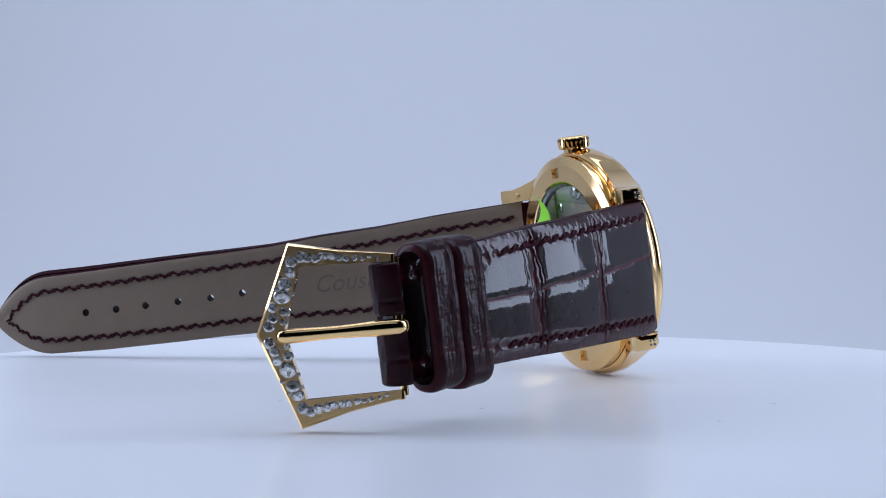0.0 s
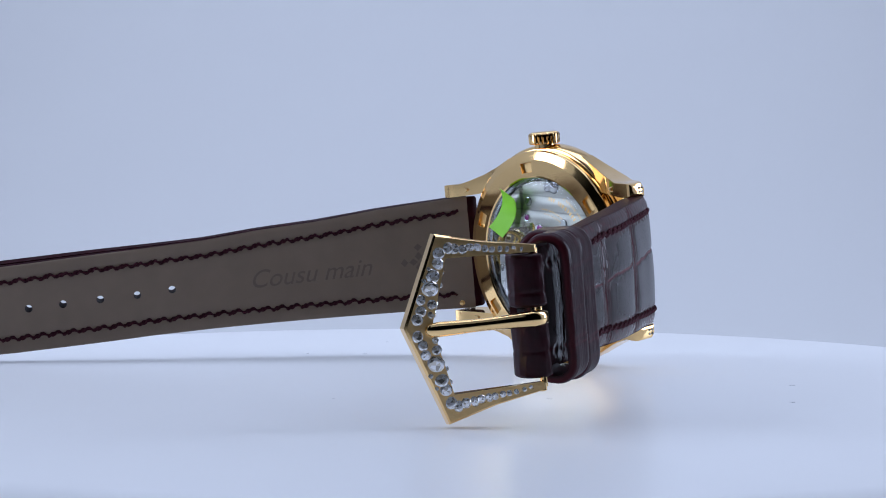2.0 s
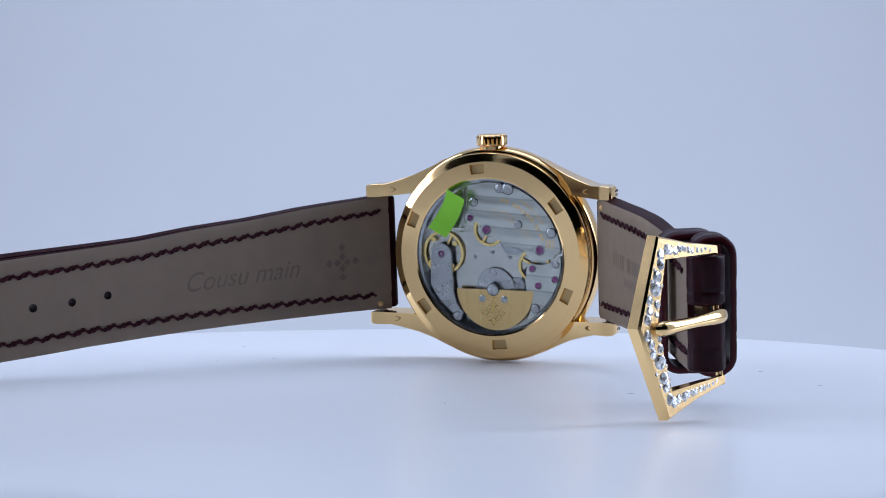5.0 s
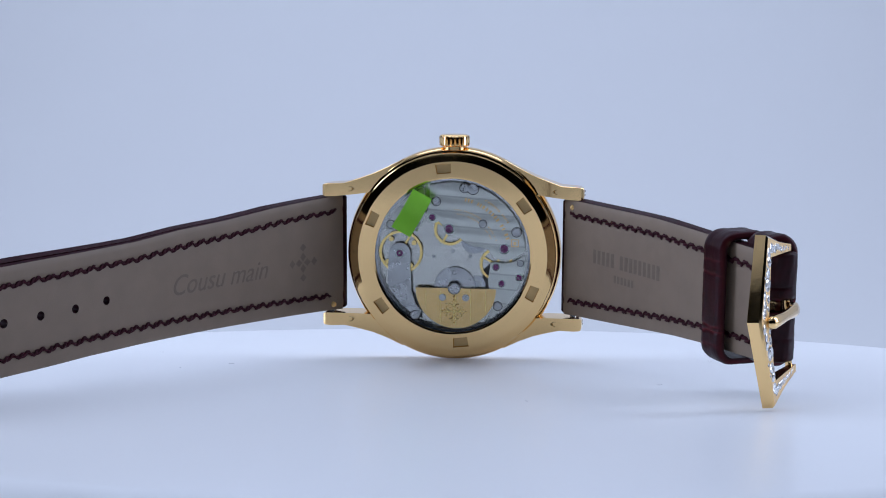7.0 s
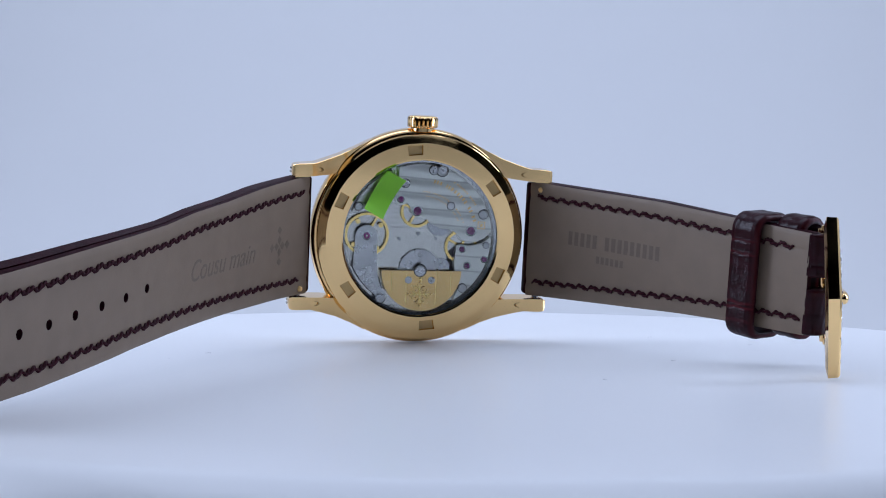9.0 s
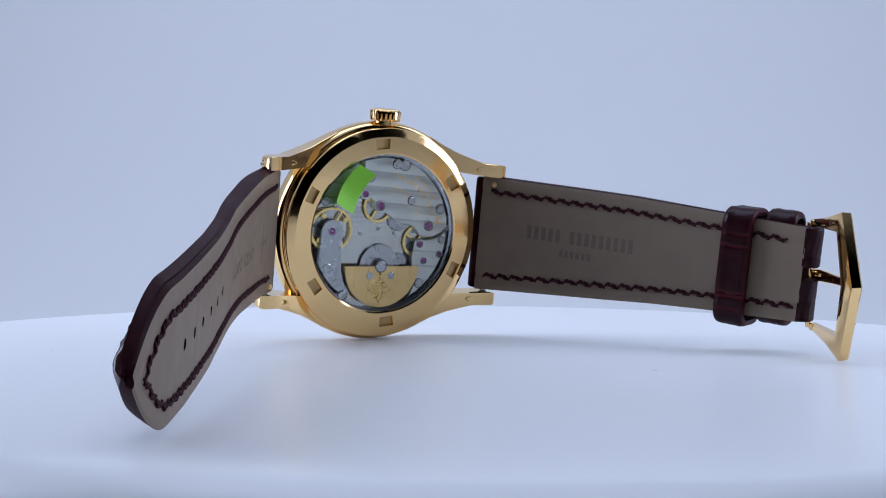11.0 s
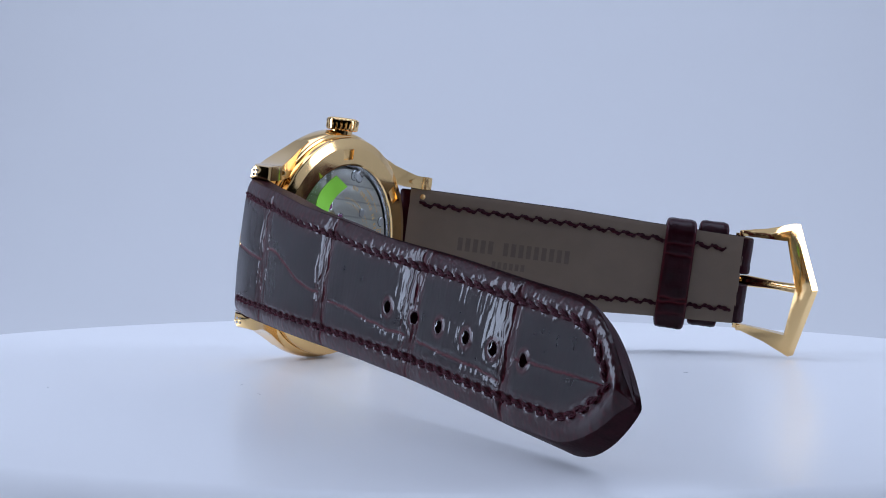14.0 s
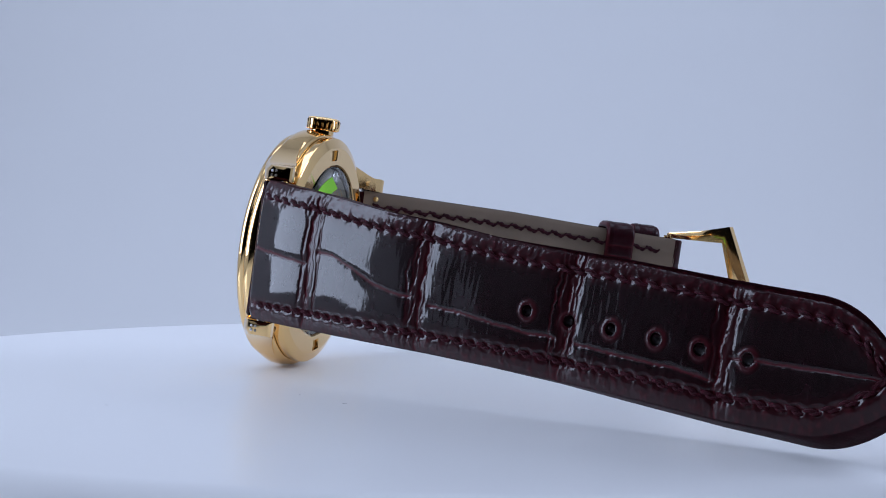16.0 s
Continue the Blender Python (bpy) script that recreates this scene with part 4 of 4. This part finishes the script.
def straps():
    rng = random.Random(11)
    # place the holes by their distance from the case
    s_of = lambda x, y: float(LEFT.s[np.argmin((LEFT.pos[:, 0] - x) ** 2 + (LEFT.pos[:, 1] - y) ** 2)])
    holes = [(s_of(x, y), z) for x, y, z in ((-44.3, -42.7, -.74), (-46.95, -47.8, -1.0), (-49.6, -53, -1.02), (-52.5, -58.3, -1.1), (-55.2, -63.2, -1.22), (-57.9, -68.2, -1.26))]
    LL = LEFT.len
    out = strap_leather(LEFT, [(0, .52, 13.6, .47, 0), (14.8, .58, 33.6, .40, .03), (35.6, .36, 55.6, .31, .01), (57.4, .31, 76.4, .25, -.01), (77.4, .44, LL - 2.4, .47, 0)], (.0008, .004, .010, .019, .007), holes, 2.0,
                        "strap_leather", "glossy burgundy alligator strap end with buckle holes")
    lin = strap_lining(LEFT, holes, 0.0, LL - .3, "strap_lining", "matt taupe calf lining with stitched edge")
    hole_walls(LEFT, holes, out)
    stitch_row(LEFT, inner_stitch(1), lin, 1.6, LL, 2.55, False, 2.45, rng)
    stitch_row(LEFT, outer_stitch(1), out, 2.0, LL, 2.2, True, 2.05, rng)
    out = strap_leather(RIGHT, [(0, .60, 14.9, .53, 0), (16.2, .57, 29.8, .50, -.012), (31, .5, 45, .52, 0)], (.0008, .003, .004, .006), [], 6.0, "strap_leather", "short glossy burgundy alligator strap end")
    lin = strap_lining(RIGHT, [], 0.0, RIGHT.len, "strap_lining", "matt taupe calf lining with stitched edge")
    stitch_row(RIGHT, inner_stitch(-1), lin, 1.6, RIGHT.len - .8, 2.4, False, 2.45, rng)
    stitch_row(RIGHT, outer_stitch(-1), out, 2.0, 37, 2.15, True, 2.05, rng)
    # rolled ends at the case
    for st in (LEFT, RIGHT):
        bm = bmesh.new()
        zt, zb = st.edges(0)
        th = np.interp(0, *zip(*st.thick))
        secs = []
        for z in (zb + .25, zb + .55, zt - .55, zt - .25):
            k = 1 if zb + .5 < z < zt - .5 else .85
            secs.append([st.point(.05 - 1.75 * math.sin(a) * k, z, (th - 1.3) / 2 + (th - 1.35) / 2 * math.cos(a) * k) for a in np.linspace(0, math.pi, 12)])
        loft(bm, secs)
        part("rolled_end", bm, EDGE, watch, "folded burgundy leather strap end")
    keeper(RIGHT, RIGHT.s[np.argmin((RIGHT.pos[:, 1] + 38.4) ** 2)], 5.0, -1.0, 5.1, .3, .75, "keeper")
    keeper(RIGHT, RIGHT.s[np.argmin((RIGHT.pos[:, 1] + 43.3) ** 2)], 4.9, 2.0, 5.7, .65, .25, "keeper")
    # fold over the buckle bar, in two halves with a slot for the tongue
    zt, zb = RIGHT.edges(RIGHT.len)
    for z0, z1 in ((zb + .1, 1.0), (2.7, zt - .1)):
        bm = bmesh.new()
        secs = []
        for z in np.r_[z0, z0 + .1, np.linspace(z0 + .28, z1 - .28, 30), z1 - .1, z1]:
            k = .86 + .14 * min(1, (z - z0) / .28, (z1 - z) / .28) ** .5
            k -= .035 * math.exp(-((z - 4.4) / .22) ** 2) + .03 * math.exp(-((z + 2.4) / .25) ** 2)
            secs.append([RIGHT.point(RIGHT.len - .2 + 1.8 * math.sin(a) * q, z, 2.3 + 2.3 * math.cos(a) * q)
                         for a in np.linspace(0, math.pi, 32) for q in [k + .035 * noise.noise(Vector((a * 4, z * .5, 2))) + .03 * noise.noise(Vector((a * 9, z * .25, 7)))]])
        loft(bm, secs)
        uvl = bm.loops.layers.uv.new("UVMap")
        for f in bm.faces:
            for lp in f.loops:
                lp[uvl].uv = (lp.vert.co.z * .1, (lp.vert.co.x + lp.vert.co.y) * .1)
        part("fold", bm, LEATHER_DULL, watch, "burgundy leather fold round the buckle bar")
    # pressed stamps in the lining
    stamps(lin)


def stamps(lin_right):
    lin_left = [o for o in watch.children if o.name.startswith("strap_lining")][0]
    cu = bpy.data.curves.new("stamp_text", "FONT")
    cu.body, cu.size, cu.extrude, cu.shear = "Cousu main", 4.3 * MM, 0.03 * MM, 0.35
    ob = new("stamp_text", cu)
    dg = bpy.context.evaluated_depsgraph_get()
    me = bpy.data.meshes.new_from_object(ob.evaluated_get(dg))
    bpy.data.objects.remove(ob)
    # bend the flat letters onto the lining
    for v in me.vertices:
        s = 38.2 - v.co.x / MM
        z = -2.1 + v.co.y / MM
        v.co = Vector(LEFT.point(s, z, .03 - (.05 if v.co.z > 0 else 0) + .05 * noise.noise(Vector((s * .12, z * .15, 3))))) * MM
    me.materials.append(STAMP)
    piece("stamp_text", me, lin_left, label="pressed script writing")
    for k in range(4):
        a = k * math.pi / 2
        for r0, r1, w in ((.2, 1.7, .62), (1.85, 3.15, .72)):
            q = [(r0, 0), ((r0 + r1) / 2, w), (r1, 0), ((r0 + r1) / 2, -w)]
            bm = bmesh.new()
            loft(bm, [[LEFT.point(9.1 + u * math.sin(a) + v * math.cos(a), -.65 + u * math.cos(a) - v * math.sin(a), ww) for u, v in q] for ww in (-.015, .1)])
            part("stamp_petal", bm, STAMP, lin_left, "pressed lozenge of a cross emblem", smooth=False)
    # maker's stamp as plain bars of its size
    for z0, h, s0, s1, w in ((.45, 2.2, 8.9, 27.0, 1.12), (-1.8, 1.15, 15.0, 20.8, .85)):
        s = s0
        k = 0
        while s < s1:
            if not (h > 1.5 and k == 5):
                bm = bmesh.new()
                loft(bm, [[RIGHT.point(a, z, ww) for a, z in ((s, z0), (s + w * .72, z0), (s + w * .72, z0 + h), (s, z0 + h))] for ww in (-.012, .1)])
                part("stamp_bar", bm, STAMP, lin_right, smooth=False)
            s += w * 1.15
            k += 1


# ---- buckle ----
BU, BV = Vector((-.405, -.914, 0)), Vector((-.07, .07, 1)).normalized()
BU = (BU - BV * BU.dot(BV)).normalized()
BW = BV.cross(BU)
BW = BW if BW.x > 0 else -BW
BO = Vector((48.55, -47.35, 1.45))


def bk(u, v, w):
    return BO + BU * u + BV * v + BW * w


def diamond_mesh():
    """A small brilliant: table, crown facets and a low pavilion; 1 mm across."""
    bm = bmesh.new()
    n = 8
    ring = lambda r, z, o: [bm.verts.new((r * math.cos(2 * math.pi * (i + o) / n), r * math.sin(2 * math.pi * (i + o) / n), z)) for i in range(n)]
    top, star, mid, gir = ring(.24, .17, 0), ring(.33, .15, .5), ring(.42, .09, 0), ring(.5, 0, .5)
    low = bm.verts.new((0, 0, -.3))
    bm.faces.new(top)
    for ra, rb, o in ((top, star, 0), (star, mid, 1), (mid, gir, 0)):
        for i in range(n):
            j = (i + 1) % n
            if o == 0:
                bm.faces.new((ra[i], rb[i], ra[j]))
                bm.faces.new((ra[j], rb[i], rb[j]))
            else:
                bm.faces.new((ra[i], rb[j], ra[j]))
                bm.faces.new((ra[i], rb[i], rb[j]))
    for i in range(n):
        bm.faces.new((gir[(i + 1) % n], gir[i], low))
    bmesh.ops.poke(bm, faces=[f for f in bm.faces if len(f.verts) == n])
    bmesh.ops.recalc_face_normals(bm, faces=bm.faces)
    bmesh.ops.split_edges(bm, edges=bm.edges)
    return finish(bm, "diamond", DIAMOND, False)


def buckle():
    outer = [(-.6, 8.45), (5.5, 9.3), (11.2, 10.55), (15.6, .25), (11.1, -11.0), (5.4, -9.4), (-.6, -8.3)]
    inner = [(-.6, 7.55), (5.0, 7.6), (10.1, 7.65), (12.3, .15), (10.3, -7.6), (5.2, -7.45), (-.6, -7.3)]
    bm = bmesh.new()
    secs = []
    for k, ((uo, vo), (ui, vi)) in enumerate(zip(outer, inner)):
        f = (.1, .11, .13, .13, .13, .11, .1)[k]
        um, vm = uo + (ui - uo) * f * .25, vo + (vi - vo) * f * .25
        ut, vt = uo + (ui - uo) * f, vo + (vi - vo) * f
        thick = (.55, .9, 1.25, 1.35, 1.25, .9, .55)[k]
        ub, vb = uo + (ui - uo) * .38, vo + (vi - vo) * .38
        secs.append([bk(ub, vb, -thick * .5), bk(uo, vo, -thick * .25), bk(um, vm, thick * .8), bk(ut, vt, thick), bk(ui, vi, thick), bk(ui, vi, -thick * .5)])
    loft(bm, secs)
    soften(bm, .12, 2, 25)
    bm.normal_update()
    for fc in bm.faces:
        if fc.normal.dot(BW) > .9:
            fc.material_index = 1
    bkl = part("buckle", bm, [GOLD, GOLD_PAVE], watch, "angular yellow gold pin buckle set with diamonds", angle=35)
    bm = bmesh.new()
    tube(bm, [bk(-.9, -8, -.5), bk(-.9, 8, -.5)], .45, 12)
    part("bar", bm, GOLD, bkl)
    for v in (-7.9, 7.9):
        bm = bmesh.new()
        tube(bm, [bk(-.5, v - .55, 0), bk(-.5, v - .42, 0), bk(-.5, v + .42, 0), bk(-.5, v + .55, 0)], [.35, .52, .52, .35], 16)
        part("bar_end", bm, GOLD, bkl, "rounded gold end of the buckle bar", angle=50)
    # tongue
    bm = bmesh.new()
    secs = []
    for u, w, hw, hh in ((-2.0, -.5, .45, .35), (-1.7, .1, .72, .5), (-1.0, .6, .9, .62), (.2, .95, .96, .68), (2.0, 1.2, .9, .62), (4.2, 1.4, .78, .56), (6, 1.55, .72, .54), (8, 1.68, .74, .56), (10, 1.76, .82, .6), (11.8, 1.8, .86, .62), (12.6, 1.7, .72, .54), (13.1, 1.55, .4, .3)):
        c = [(math.cos(a), math.sin(a)) for a in np.linspace(0, 2 * math.pi, 16, endpoint=False)]
        secs.append([bk(u, -.1 + .008 * (6 - u) + hw * a, w + hh * b) for a, b in c])
    loft(bm, secs)
    part("tongue", bm, GOLD, bkl, "rounded gold buckle tongue", angle=60)
    # stones: (station along a side 0..1, offset across the rim 0..1, size)
    dm = diamond_mesh()
    sides = [((0, 7.93), (10.54, 8.8)), ((10.54, 8.8), (13.62, .2)), ((13.62, .2), (10.62, -8.96)), ((10.62, -8.96), (0, -7.7))]
    seats = []
    for k in range(11):
        seats.append((0, .10 + .083 * k, 0, .6 + .075 * k))
        seats.append((3, .90 - .083 * k, 0, .6 + .075 * k))
    for side, flip in ((1, False), (2, True)):
        for f, off, size in ((.06, -.1, 1.5), (.205, 0, 1.5), (.355, .0, 1.7), (.53, .0, 2.05), (.675, -.65, 1.25), (.685, .68, 1.3), (.80, -.4, 1.35), (.915, -.6, 1.4), (.80, .85, 1.05), (.44, .95, .6), (.44, -.95, .6), (.28, .8, .55), (.28, -.8, .55)):
            seats.append((side, 1 - f if flip else f, off * 1.02, size * .95))
    rng = random.Random(8)
    beads = bmesh.new()
    for side, f, off, size in seats:
        (u0, v0), (u1, v1) = sides[side]
        L = math.hypot(u1 - u0, v1 - v0)
        nu, nv = (v0 - v1) / L, (u1 - u0) / L
        sgn = -1 if side in (1, 2) else 1
        u, v = u0 + (u1 - u0) * f + nu * off * sgn, v0 + (v1 - v0) * f + nv * off * sgn
        w = np.interp(u, (-.6, 5.5, 10.8, 14), (.55, .9, 1.25, 1.35)) - .05
        m = Matrix((BU, BV, BW)).transposed().to_4x4()
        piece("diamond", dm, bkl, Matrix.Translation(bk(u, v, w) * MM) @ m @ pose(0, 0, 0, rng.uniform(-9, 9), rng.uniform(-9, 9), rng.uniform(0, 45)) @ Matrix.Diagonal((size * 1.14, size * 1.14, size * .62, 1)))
        for k in range(6):
            a = k * math.pi / 3 + .6
            reach = off * sgn + size * .5 * (math.cos(a) * nu + math.sin(a) * nv)
            if abs(reach) > (1.0 if side in (1, 2) else np.interp(u, (0, 10), (.32, 1.0))):
                continue
            bmesh.ops.create_icosphere(beads, subdivisions=1, radius=.09, matrix=Matrix.Translation(bk(u + size * .5 * math.cos(a), v + size * .5 * math.sin(a), w - .03)))
    part("bead_setting", beads, GOLD, bkl, "tiny gold beads round the stones")


case_parts()
crown()
movement()
straps()
buckle()


def motions():
    walk(table, [(t, pose(0, 0, 0, 0, 0, a)) for t, a in TURN_ROWS])
    for speck, (x, y) in specks:
        walk(speck, [(t, pose(0, 0, 0, 0, 0, a) @ pose(x, y, 0)) for t, a in TURN_ROWS])
    walk(watch, [(t, pose(0, 0, 0, 0, 0, a) @ pose(*WATCH_BASE)) for t, a in TURN_ROWS])


motions()
